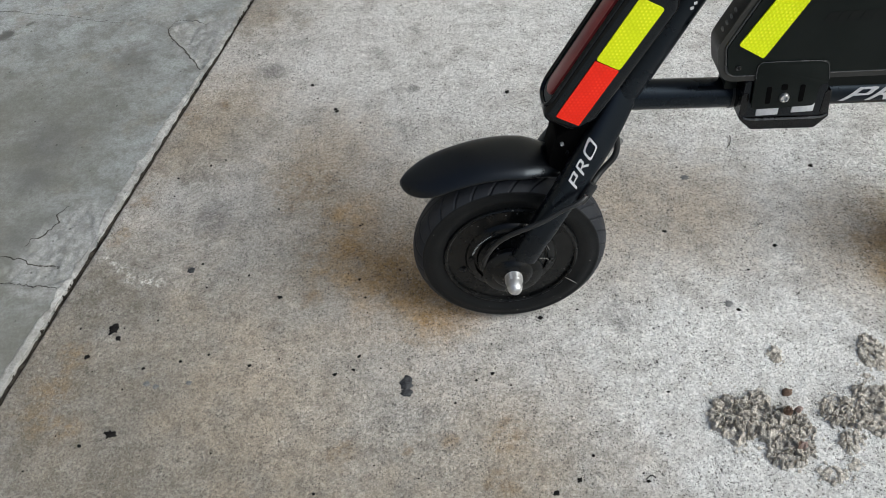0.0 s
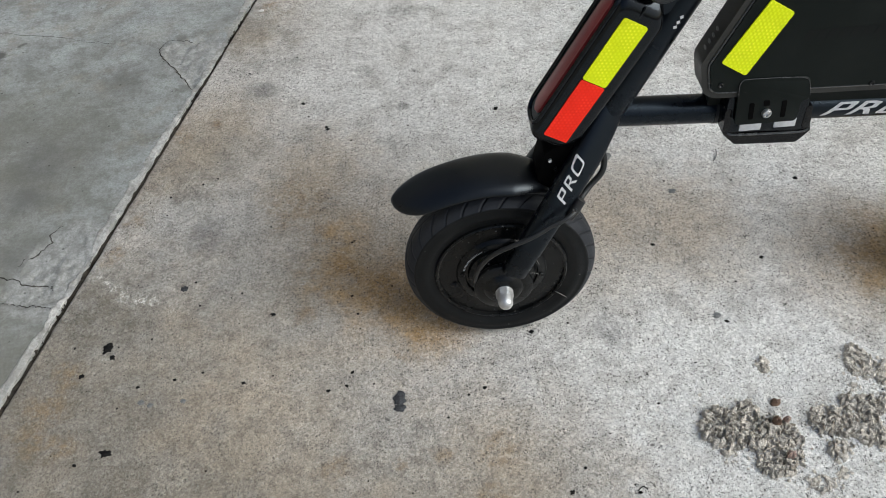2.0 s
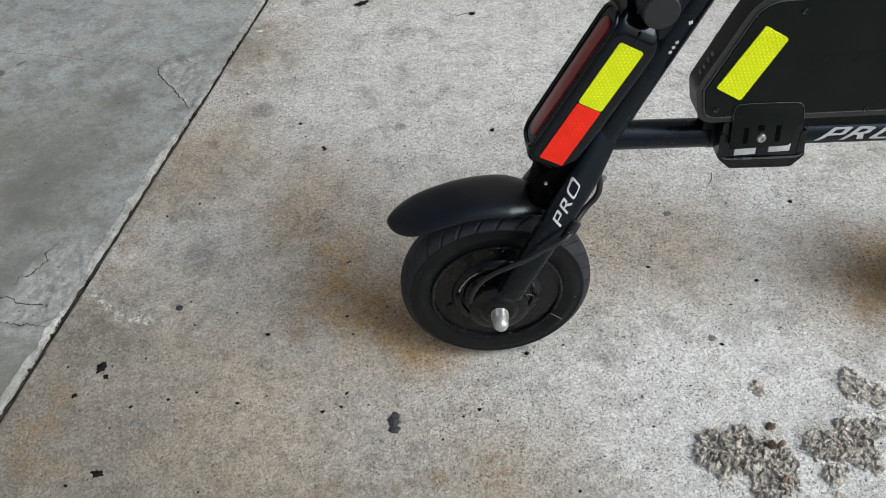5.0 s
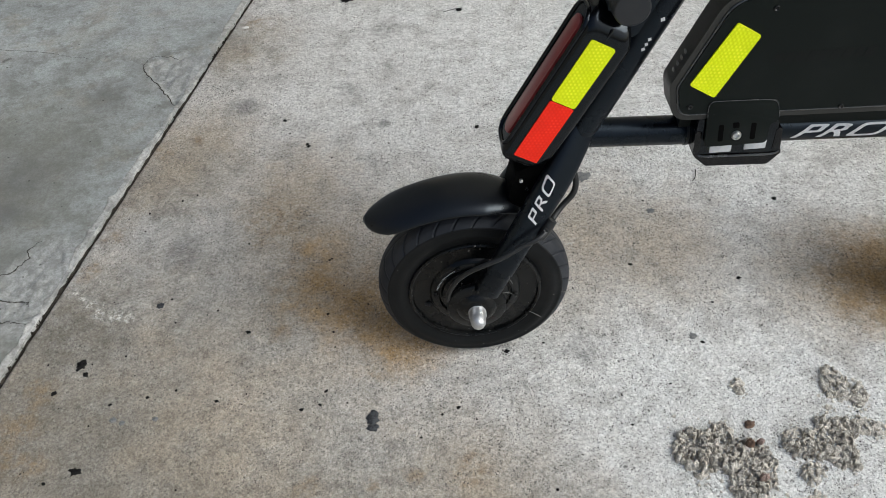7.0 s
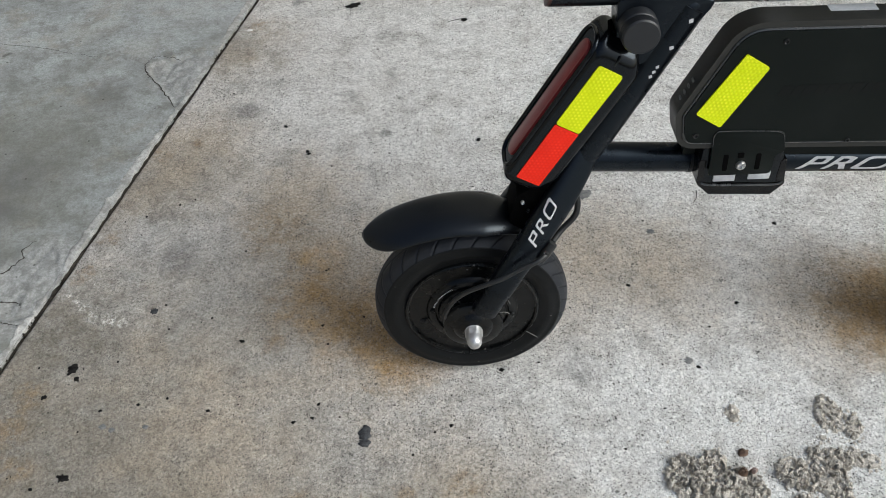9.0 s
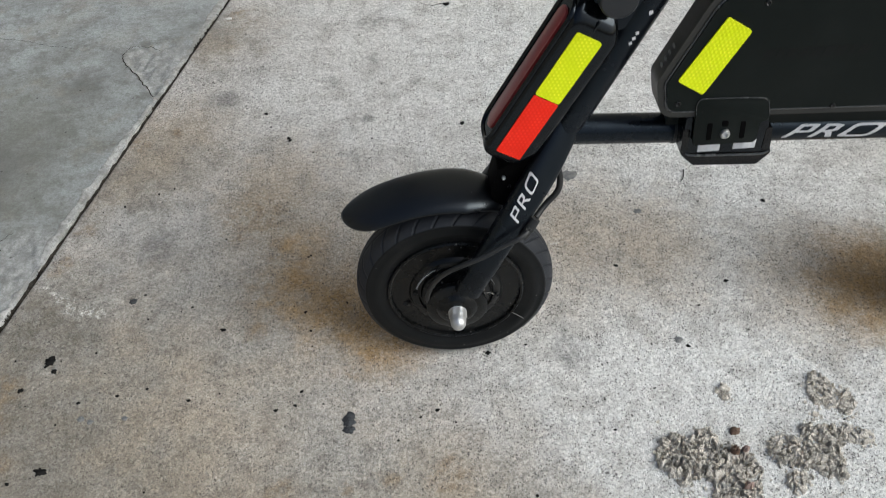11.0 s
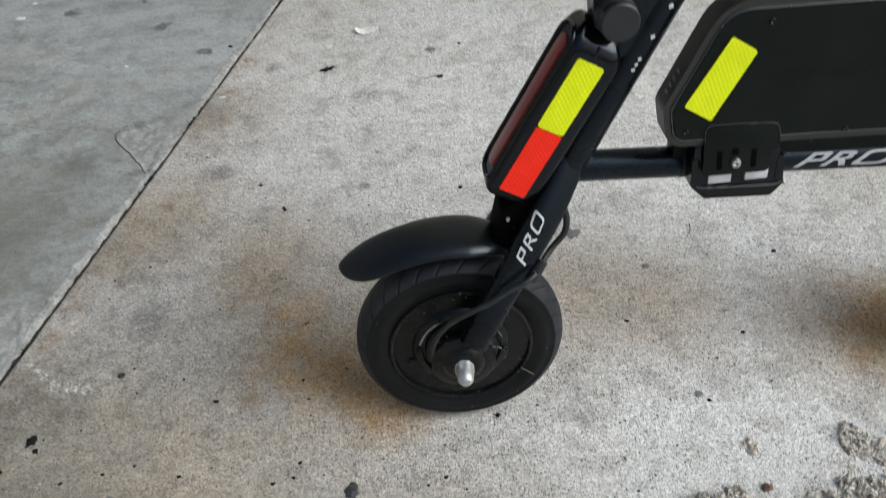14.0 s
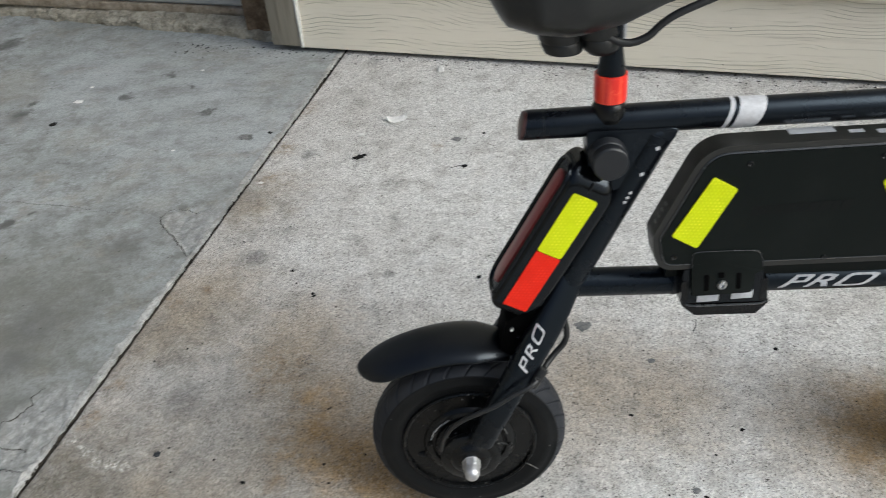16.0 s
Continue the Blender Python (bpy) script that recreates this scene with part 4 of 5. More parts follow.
clump("tiny grey clod of dried mud", [(0.436, 0.480, 0.007, 0.005)], 0.0045, 30.0)
clump("tiny grey clod of dried mud", [(0.490, 0.593, 0.005, 0.005)], 0.0045, 33.0)

for k, (x, y, r, h) in enumerate(((0.381, 0.505, 0.0058, 0.009), (0.377, 0.549, 0.0060, 0.010), (0.390, 0.550, 0.0045, 0.008))):
    ob = blob("pebble", x, y, r, h, M_PEBBLE if k != 1 else M_LEAF, 40 + k, stretch=(1, 0.8))
    ob.location.z = 0.0090
    tagged(ob, "small brownish pebble stuck in dried mud", "pebble", group="pebbles in the mud")
ob = blob("dry_seed", 0.387, 0.579, 0.0072, 0.006, M_LEAF, 55, stretch=(1.0, 0.7))
tagged(ob, "small brown dry seed husk on concrete", "seed")

BITS = [(-0.474, 0.741, 0.0091), (-0.466, 0.725, 0.0045), (-0.502, 0.699, 0.0045), (-0.448, 0.583, 0.0077), (-0.251, 0.775, 0.0036), (0.101, 0.712, 0.0038), (0.121, 0.485, 0.0034), (0.092, 0.471, 0.0041), (0.031, 0.633, 0.0034),
        (-0.282, 0.669, 0.0028), (-0.423, 0.675, 0.0028), (-0.375, 0.682, 0.0027), (-0.484, 0.570, 0.0027), (-0.170, 0.647, 0.0030), (-0.146, 0.652, 0.0026), (-0.139, 0.672, 0.0026), (0.292, 0.844, 0.0033), (0.437, 0.806, 0.0038),
        (0.361, 0.704, 0.0032), (0.531, 0.950, 0.0037), (-0.184, 1.144, 0.0038), (-0.228, 1.214, 0.0036), (0.098, 1.162, 0.0044), (-0.338, 0.690, 0.0023), (-0.141, 0.796, 0.0024), (0.199, 0.478, 0.0028)]
BITS_FAR = [(-0.845, 1.798, 0.0105), (-0.124, 1.565, 0.0125), (0.138, 1.621, 0.0045), (0.091, 1.501, 0.0058), (-0.187, 1.150, 0.0037), (-0.328, 1.689, 0.0058)]
for k, (x, y, r) in enumerate(BITS + BITS_FAR):
    thin = (1.4, 0.65) if k > len(BITS) and r > 0.008 else (1.1, 0.85)
    ob = blob("debris_speck", x, y, r, 0.0012 + r * 0.12, M_BLACK_BIT, 100 + k, seg=20 if r > 0.006 else 12, ragged=0.55, stretch=thin, turn=random.Random(k).uniform(-0.6, 0.9))
    tagged(ob, "small flat black bit of debris on concrete", "debris", group="black specks on the slabs")
GUM = [(-0.382, 0.833, 0.0065), (-0.414, 0.652, 0.0050), (-0.402, 0.647, 0.0042), (-0.359, 0.649, 0.0040), (0.351, 0.715, 0.0060), (0.343, 0.944, 0.0060), (-0.078, 0.627, 0.0095), (0.253, 1.027, 0.0135), (0.080, 1.606, 0.0105), (-0.385, 1.677, 0.012)]
for k, (x, y, r) in enumerate(GUM):
    ob = blob("gum_spot", x, y, r * (1.12 if k == 6 else 1), 0.0010 if k != 6 else 0.003, M_GREY_BIT if k not in (0, 6) else M_DARK_GUM, 200 + k, seg=18, stretch=(0.85, 1.0) if k == 6 else (1.1, 0.85))
    tagged(ob, "flattened grey chewing gum spot on concrete", "gum", group="grey gum spots")
ob = blob("gum_spot", -0.0785, 0.6135, 0.0078, 0.0026, M_DARK_GUM, 231, seg=16, stretch=(1.0, 0.7))
tagged(ob, "flattened grey chewing gum spot on concrete", "gum", group="grey gum spots")
FLAKES = [(-0.176, 1.950, 0.0062), (-0.188, 1.872, 0.0058), (-0.159, 1.868, 0.0046), (-0.138, 1.851, 0.0034), (-0.134, 2.000, 0.0060), (-0.322, 1.496, 0.0060), (-0.816, 1.899, 0.0110), (-0.538, 2.013, 0.0048), (-0.533, 1.645, 0.0042), (-0.802, 1.968, 0.006), (0.292, 1.812, 0.0045)]
for k, (x, y, r) in enumerate(FLAKES):
    ob = blob("paint_flake", x, y, r, 0.0016, M_WHITE_BIT, 300 + k, seg=9, stretch=(1.2, 0.7))
    tagged(ob, "small white paint flake on concrete", "flake", group="white flakes near the wall")
ob = blob("white_pebble", 0.055, 1.915, 0.008, 0.013, M_WHITE_BIT, 330)
tagged(ob, "small white pebble beside the wall", "pebble")
bm = bmesh.new()
box(bm, (-0.0065, -0.004, 0), (0.0065, 0.004, 0.004), 0.0006)
ob = tagged(link("white_chip", bm, M_WHITE_BIT), "small square white plastic chip on concrete", "chip")
ob.location, ob.rotation_euler = (-0.125, 1.648, 0), (0, 0, 0.1)
# a curled flake of white paint
pts = np.zeros((24, 8, 3))
for i in range(24):
    a = i / 23 - 0.5
    for j in range(8):
        b = j / 7 - 0.5
        half = 0.011 * (1 - (2 * a) ** 4) ** 0.5 + 0.0015
        pts[i, j] = (a * 0.046, b * 1.7 * half + 0.004 * fbm(a * 6, 1.0, 0.0, 2), 0.0008 + 0.006 * (2 * abs(a)) ** 3 + 0.005 * (b + 0.5) * (0.4 + abs(a)) + 0.0015 * fbm(a * 14, b * 6, 4.0, 3))
ob = tagged(from_grid("curled_paint_flake", pts, M_WHITE_BIT), "curled flake of dirty white paint lying on concrete", "flake")
ob.location, ob.rotation_euler = (-0.047, 1.702, 0), (0, 0, 0.18)
m = ob.modifiers.new("thickness", "SOLIDIFY")
m.thickness = 0.0012
# bits of dry grass stalk
for k, line in enumerate((((0.430, 1.024, 0.0008), (0.4285, 1.016, 0.002), (0.4255, 1.006, 0.0015), (0.419, 0.998, 0.0008)), ((0.196, 0.480, 0.001), (0.203, 0.484, 0.003), (0.208, 0.481, 0.001)), ((0.060, 1.497, 0.001), (0.078, 1.500, 0.003), (0.096, 1.506, 0.001)))):
    bm = bmesh.new()
    tube(bm, spline(line, 14), 0.0006, 8)
    tagged(link("grass_stalk", bm, M_BLACK_BIT), "thin dark dry grass stalk on concrete", "stalk", group="dry stalks")
# fine grit swept against the wall
rnd = random.Random(9)
bm = bmesh.new()
for _ in range(620):
    u, off = rnd.uniform(-0.75, 1.1), abs(rnd.gauss(0, 0.028)) - 0.010
    q = WALL @ Vector((u, -off, 0))
    r = rnd.choice((0.0005, 0.0006, 0.0008, 0.0010, 0.0013, 0.0020))
    made = bmesh.ops.create_icosphere(bm, subdivisions=1, radius=r)["verts"]
    sx, sy = rnd.uniform(0.6, 2.2), rnd.uniform(0.6, 1.4)
    for v in made:
        v.co = Vector((v.co.x * sx + q.x, v.co.y * sy + q.y, v.co.z * 0.5 + r * 0.35))
tagged(link("wall_grit", bm, M_BLACK_BIT), "dark grit and crumbs swept against the wall", "grit", kind="stuff")

# black grains strewn over the worn slab
rnd = random.Random(21)
bm = bmesh.new()
for _ in range(260):
    x, y = rnd.uniform(-0.55, 0.62), rnd.uniform(0.38, 1.35)
    if (Vector((x, y)) - JOINT).dot(JP) < 0.02:
        continue
    r = rnd.choice((0.0007, 0.0008, 0.0009, 0.0010, 0.0013, 0.0017))
    made = bmesh.ops.create_icosphere(bm, subdivisions=1, radius=r)["verts"]
    sx, sy = rnd.uniform(0.7, 1.5), rnd.uniform(0.7, 1.3)
    for v in made:
        v.co = Vector((v.co.x * sx + x, v.co.y * sy + y, v.co.z * 0.5 + r * 0.3))
tagged(link("floor_grit", bm, M_BLACK_BIT), "fine black grains strewn on worn concrete", "grit", kind="stuff")

# ---- the bike: x along it, y across (minus: the near side), z up ----
bike = new("electric_bike")
bike.matrix_world = pose(0, 0.734, 0, -5.7, 0, 0)
tagged(bike, "small black folding electric bike leaning on concrete", "electric bike")
HUB = Vector((0.0625, 0, 0.1195))
R = 0.1190


def wheel(name, hub, label):
    """Cast wheel with a hub motor and a fat scooter tyre."""
    bm = bmesh.new()
    rim = [(-0.0205, 0.0820), (-0.0240, 0.0812), (-0.0250, 0.0795), (-0.0240, 0.0775), (-0.0150, 0.0760), (-0.0120, 0.0735), (-0.0060, 0.0725), (-0.0050, 0.0650), (-0.0080, 0.0640)]
    prof = rim + [(-o, r) for o, r in rim[::-1]]
    lathe(bm, prof, (0, 0, 0), seg=96)
    w = part(name, bm, M_HUB, bike, label=label)
    w.location = hub
    # tyre with cut tread
    crown = [(0.0000, R), (0.0045, R - 0.0002), (0.009, R - 0.0009), (0.0135, R - 0.0024), (0.0175, R - 0.0048), (0.0208, R - 0.0080), (0.0228, R - 0.0106)]
    half = [(o, float(np.interp(o, [q[0] for q in crown], [q[1] for q in crown]))) for o in np.linspace(0.0, 0.0228, 22)]
    tread_rows = len(half) - 1
    half += [(0.0233, R - 0.0111), (0.0240, R - 0.0118), (0.0242, R - 0.0142), (0.0236, R - 0.0160), (0.0252, R - 0.0200), (0.0250, R - 0.0240), (0.0243, R - 0.0275), (0.0240, R - 0.0280), (0.0228, R - 0.0320), (0.0215, R - 0.0350), (0.0205, R - 0.0385)]
    prof = [(-o, r) for o, r in half[::-1]] + half[1:]
    n = 1200
    pts = np.zeros((n, len(prof), 3))
    for i in range(n):
        a = 2 * math.pi * i / n
        for j, (o, r) in enumerate(prof):
            across = abs(o)
            cut = 0.0
            if 0.0055 < across < 0.0229 and r > R - 0.0115:
                lane = a * 30 / (2 * math.pi) + (0.5 if o > 0 else 0.0)
                phase = (lane - across * 46) % 1.0
                if abs(phase - 0.5) < 0.042:
                    cut = 0.0030
            if 0.0038 < across < 0.0052:
                cut = 0.0016
            if across > 0.0246 and (a * 60 / (2 * math.pi)) % 1.0 < 0.06:
                cut = -0.0004
            pts[i, j] = (math.cos(a) * (r - cut), o, math.sin(a) * (r - cut))
    t = from_grid("tyre", pts, M_TYRE, w, close_u=True)
    t.data.materials.append(M_TREAD)
    mid = len(prof) // 2
    # tread faces take the lighter, sky-lit rubber
    worn = [abs(j + 0.5 - mid) < tread_rows + 0.7 for j in range(len(prof) - 1)]
    t.data.polygons.foreach_set("material_index", [1 if worn[k % (len(prof) - 1)] else 0 for k in range(len(t.data.polygons))])
    tagged(t, "black rubber tyre with a greyish slanted-groove tread")
    # motor body
    bm = bmesh.new()
    face = [(-0.0060, 0.0665), (-0.0160, 0.0655), (-0.0185, 0.0640), (-0.0188, 0.0610), (-0.0165, 0.0600), (-0.0165, 0.0575), (-0.0200, 0.0565), (-0.0235, 0.0540), (-0.0250, 0.0520), (-0.0255, 0.0450), (-0.0225, 0.0440), (-0.0225, 0.0420), (-0.0262, 0.0405), (-0.0290, 0.0300), (-0.0330, 0.0240), (-0.0345, 0.0205), (-0.0420, 0.0190), (-0.0425, 0.0100)]
    lathe(bm, face + [(-o, r) for o, r in face[::-1]], (0, 0, 0), seg=96)
    hub_motor = part("hub_motor", bm, M_HUB, w, label="black cast hub motor cover")
    for k in range(6):
        a = radians(-6 + 60 * k)
        bm = bmesh.new()
        lathe(bm, [(-0.0250, 0.0029), (-0.0272, 0.0029), (-0.0278, 0.0024), (-0.0268, 0.0014)], (math.cos(a) * 0.0490, 0, math.sin(a) * 0.0490), seg=14)
        part("cover_bolt", bm, M_HUB, hub_motor)
    # serial print round the cover, as bars
    bm = bmesh.new()
    for k in range(17):
        a = radians(120 + 2.8 * k)
        c, s = math.cos(a), math.sin(a)
        for q in (0.0480,):
            p = [Vector((c * (q - 0.0011) - s * d, -0.0262, s * (q - 0.0011) + c * d)) for d in (-0.0005, 0.0005)] + [Vector((c * (q + 0.0011) - s * d, -0.0262, s * (q + 0.0011) + c * d)) for d in (0.0005, -0.0005)]
            bm.faces.new([bm.verts.new(v) for v in p])
    part("serial_mark", bm, M_ALU, hub_motor, smooth=False)
    bm = bmesh.new()
    tube(bm, [(math.cos(radians(196)) * 0.071, -0.011, math.sin(radians(196)) * 0.071), (math.cos(radians(196)) * 0.064, -0.020, math.sin(radians(196)) * 0.064), (math.cos(radians(196)) * 0.059, -0.0235, math.sin(radians(196)) * 0.059)], [0.0032, 0.0030, 0.0026], 12)
    part("valve_stem", bm, M_RUBBER, w)
    for side in (-1, 1):
        bm = bmesh.new()
        lathe(bm, [(side * 0.0380, 0.0062), (side * 0.0560, 0.0062)], (0, 0, 0), seg=18)
        axle = part("axle_end", bm, M_STEEL, w)
        bm = bmesh.new()
        nut = [(0.0540, 0.0108), (0.0556, 0.0108), (0.0562, 0.0104), (0.0645, 0.0104), (0.0652, 0.0094), (0.0700, 0.0093), (0.0750, 0.0086), (0.0785, 0.0066), (0.0800, 0.0036), (0.0803, 0.0010)]
        lathe(bm, [(side * o, r) for o, r in nut], (0, 0, 0), seg=36)
        for v in bm.verts:
            if 0.0561 < abs(v.co.y) < 0.0650:
                a = math.atan2(v.co.z, v.co.x)
                k = math.cos(math.pi / 6) / math.cos((a % (math.pi / 3)) - math.pi / 6)
                v.co.x, v.co.z = v.co.x * k * 1.04, v.co.z * k * 1.04
        part("axle_nut", bm, M_NUT, w, label="shiny steel domed axle nut")
    return w


wheel("rear_wheel", HUB, "black rear wheel with hub motor")
front = wheel("front_wheel", HUB + Vector((0.685, 0, 0)), "black front wheel with fat tyre")

# frame tubes
bm = bmesh.new()
tube(bm, [(0.172, 0, 0.3337), (0.30, 0, 0.3270), (0.50, 0, 0.3175), (0.70, 0, 0.31)], 0.0160, 32)
lower_tube = part("lower_tube", bm, M_PAINT, bike, label="black satin lower frame tube")
bm = bmesh.new()
tube(bm, [(0.1375, 0, 0.5265), (0.1385, 0, 0.5265), (0.30, 0, 0.5245), (0.50, 0, 0.5205), (0.69, 0, 0.517)], 0.0148, 32)
for v in bm.verts:
    if v.co.x < 0.145:
        v.co.x += (v.co.z - 0.5265) * 0.22
top_tube = part("top_tube", bm, M_PAINT, bike, label="black satin upper frame tube with silver bands")
bm = bmesh.new()
lathe(bm, [(0.1335, 0.0110), (0.1345, 0.0140), (0.1390, 0.0143)], (0, 0, 0.5265), "x", 28)
for v in bm.verts:
    v.co.x += (v.co.z - 0.5265) * 0.22
part("end_cap", bm, M_ENDCAP, top_tube, label="dark red plug closing the tube end")
bm = bmesh.new()
tube(bm, [(0.1555, 0, 0.5263), (0.1562, 0, 0.5263)], 0.0151, 32, caps=False)
part("seam_ring", bm, M_RUBBER, top_tube)


def band(name, a0, a1, b0, b1):
    """A silver ring band on the upper tube; a: its place at the top, b: at the bottom."""
    k = 40
    pts = np.zeros((k, 3, 3))
    for i in range(k):
        a = 2 * math.pi * i / k
        up = (math.cos(a) + 1) / 2
        for j in range(3):
            f = j / 2
            x = (a0 * (1 - f) + a1 * f) * up + (b0 * (1 - f) + b1 * f) * (1 - up)
            pts[i, j] = (x, math.sin(a) * 0.0152, 0.5245 - (x - 0.30) * 0.02 + math.cos(a) * 0.0152)
    return from_grid(name, pts, M_WHITE, top_tube, close_u=True)


band("silver_band", 0.345, 0.371, 0.334, 0.357)
band("silver_band", 0.336, 0.3405, 0.3245, 0.3290)

S_DIR = Vector((0.450, 0, 0.893)).normalized()
bm = bmesh.new()
tube(bm, [(0.160, 0, 0.296), (0.178, 0, 0.330), (0.225, 0, 0.424), (0.268, 0, 0.510)], [0.0190, 0.0182, 0.0180, 0.0180], 32)
strut = part("rear_strut", bm, M_PAINT, bike, label="black slanted rear frame strut")
for side in (-1, 1):
    leg = spline([(0.186, side * 0.004, 0.348), (0.159, side * 0.026, 0.302), (0.1275, side * 0.044, 0.254), (0.0985, side * 0.0515, 0.200), (0.0850, side * 0.0520, 0.172), (0.0750, side * 0.0505, 0.149)], 36)
    rad = np.interp(np.arange(36), [0, 8, 16, 26, 33, 35], [0.0150, 0.0170, 0.0162, 0.0152, 0.0152, 0.0150])
    bm = bmesh.new()
    tube(bm, leg, rad, 40, flat=0.66, power=3.0)
    fork_leg = part("fork_leg", bm, M_PAINT, bike, label="black tapered rear fork leg")
    bm = bmesh.new()
    lathe(bm, [(side * 0.0400, 0.0345), (side * 0.0425, 0.0360), (side * 0.0475, 0.0358), (side * 0.0490, 0.0340), (side * 0.0500, 0.0240), (side * 0.0545, 0.0195), (side * 0.0556, 0.0150), (side * 0.0557, 0.0080)], tuple(HUB), seg=48)
    part("dropout", bm, M_HUB, fork_leg)
    if side < 0:
        near_leg, near_line, near_rad = fork_leg, leg, rad

# front end that carries the tubes
bm = bmesh.new()
tube(bm, [(0.690, 0, 0.60), (0.712, 0, 0.27)], 0.020, 28)
part("head_tube", bm, M_PAINT, bike, label="black head tube")
for side in (-1, 1):
    bm = bmesh.new()
    tube(bm, spline([(0.712, side * 0.010, 0.275), (0.718, side * 0.045, 0.250), (0.735, side * 0.052, 0.180), (0.7475, side * 0.052, 0.1195)], 16), 0.013, 18)
    part("front_fork_leg", bm, M_PAINT, bike)
# gusset and pivot
bm = bmesh.new()
slab(bm, rounded([(0.196, 0.522), (0.200, 0.478), (0.222, 0.452), (0.252, 0.470), (0.290, 0.519)], 0.006), -0.0150, 0.0150, 0.002)
part("gusset", bm, M_PAINT, bike)
bm = bmesh.new()
lathe(bm, [(-0.008, 0.0185), (-0.026, 0.0185), (-0.027, 0.0178), (-0.0275, 0.0172), (-0.0285, 0.0178), (-0.0375, 0.0175), (-0.0390, 0.0160), (-0.0392, 0.0100)], (0.2165, 0, 0.4965), seg=40)
part("pivot_knob", bm, M_KNOB, bike, label="round black pivot knob")
bm = bmesh.new()
tube(bm, [(0.256, -0.006, 0.507), (0.268, -0.009, 0.511), (0.280, -0.004, 0.5145)], [0.009, 0.0085, 0.006], 14)
part("weld", bm, M_PAINT, strut)

# white marks on the strut
def on_strut(s, across, lift=0.0006):
    """A point on the strut's near side: s along it from (0.160, 0.296), across it."""
    n = Vector((S_DIR.z, 0, -S_DIR.x))
    r = 0.0181 + lift
    return Vector((0.1605, 0, 0.296)) + S_DIR * s + n * (r * math.sin(across / r)) + Vector((0, -r * math.cos(across / r), 0))


for s, size in ((0.2295, 0.0024), (0.1988, 0.0023), (0.1760, 0.0019), (0.1700, 0.0019), (0.1642, 0.0019)):
    bm = bmesh.new()
    c = [on_strut(s + ds * size, 0.0020 + da * size) for ds, da in ((1.25, 0.1), (0.1, -1.2), (-1.25, -0.1), (-0.1, 1.2))]
    bm.faces.new([bm.verts.new(v) for v in c])
    part("white_mark", bm, M_WHITE, strut, smooth=False)

# ---- tail light beside the strut ----
A0 = Vector((0.109, 0, 0.336))
AD = Vector((0.494, 0, 0.869)).normalized()
AP = Vector((0.869, 0, -0.494)).normalized()


def tail(s, t, y):
    return A0 + AD * s + AP * t + Vector((0, y, 0))


HW, HF = 0.0300, 0.0235
rows, around = 110, 72
body = np.zeros((rows, around, 3))
for i in range(rows):
    f = i / (rows - 1)
    s = -0.013 + 0.189 * (0.5 - 0.5 * math.cos(math.pi * f))
    e0, e1 = min(1.0, (s + 0.013) / 0.012), min(1.0, (0.176 - s) / 0.020)
    end = math.sqrt(max(1 - (1 - e0) ** 2, 0.0)) * math.sqrt(max(1 - (1 - e1) ** 2, 0.0))
    t0 = -0.0115 + 0.010 * (1 - end)
    t1 = float(np.interp(s, [-0.013, 0.010, 0.150, 0.176], [0.032, 0.045, 0.045, 0.033])) - 0.006 * (1 - end)
    over = min(max((s - 0.1495) / 0.0265, 0.0), 1.0)
    y0 = -HW * (1 - 0.80 * (1 - math.sqrt(1 - over ** 2))) * (0.80 + 0.20 * math.sqrt(max(1 - (1 - e0) ** 2, 0.0)))
    y1 = HF * (0.75 + 0.25 * end)
    half_t, half_y, mid_t, mid_y = (t1 - t0) / 2, (y1 - y0) / 2, (t0 + t1) / 2, (y0 + y1) / 2
    for k in range(around):
        a = 2 * math.pi * k / around
        c, d = math.cos(a), math.sin(a)
        r = 1.0 / (abs(c) ** 7 + abs(d) ** 7) ** (1 / 7)
        body[i, k] = tail(s, mid_t + half_t * r * c, mid_y + half_y * r * d)
shape = from_grid("tail_light", body, M_PLASTIC, bike, close_v=True)
bm = bmesh.new()
bm.from_mesh(shape.data)
bpy.data.objects.remove(shape)
bmesh.ops.holes_fill(bm, edges=[e for e in bm.edges if e.is_boundary])
light = part("tail_light", bm, M_PLASTIC, bike, label="black tail light housing with red lens")


def pad(name, s0, s1, t0, t1, y0, y1, r, material, parent, label=""):
    bm = bmesh.new()
    slab(bm, rounded([(s0, t0), (s1, t0), (s1, t1), (s0, t1)], r, 5), y0, y1, 0.0)
    for v in bm.verts:
        v.co = tail(v.co.x, v.co.z, v.co.y)
    return part(name, bm, material, parent, smooth=False, label=label)


# raised rim and lens on the back
rim_pts = np.zeros((64, 5, 3))
ring = rounded([(-0.004, -0.0275), (0.168, -0.0275), (0.168, 0.0180), (-0.004, 0.0180)], 0.0200, 15)
ring = [ring[int(i * len(ring) / 64)] for i in range(64)]
for i, (s, y) in enumerate(ring):
    mid = Vector((min(max(s, 0.0185), 0.1515), 0))
    for j, (f, t) in enumerate(((1.0, -0.0100), (1.0, -0.0128), (0.93, -0.0138), (0.84, -0.0133), (0.82, -0.0105))):
        rim_pts[i, j] = tail(mid.x + (s - mid.x) * f, t, -0.005 + (y + 0.005) * f)
from_grid("light_rim", rim_pts, M_PLASTIC, light, close_u=True)
bm = bmesh.new()
lens = rounded([(0.010, -0.0195), (0.156, -0.0195), (0.156, 0.0030), (0.010, 0.0030)], 0.0100, 7)
slab(bm, lens, -0.0140, -0.009, 0.0015, 2)
for v in bm.verts:
    v.co = tail(v.co.x, v.co.y, v.co.z)
part("lens", bm, M_LENS, light, label="dull red lens strip")
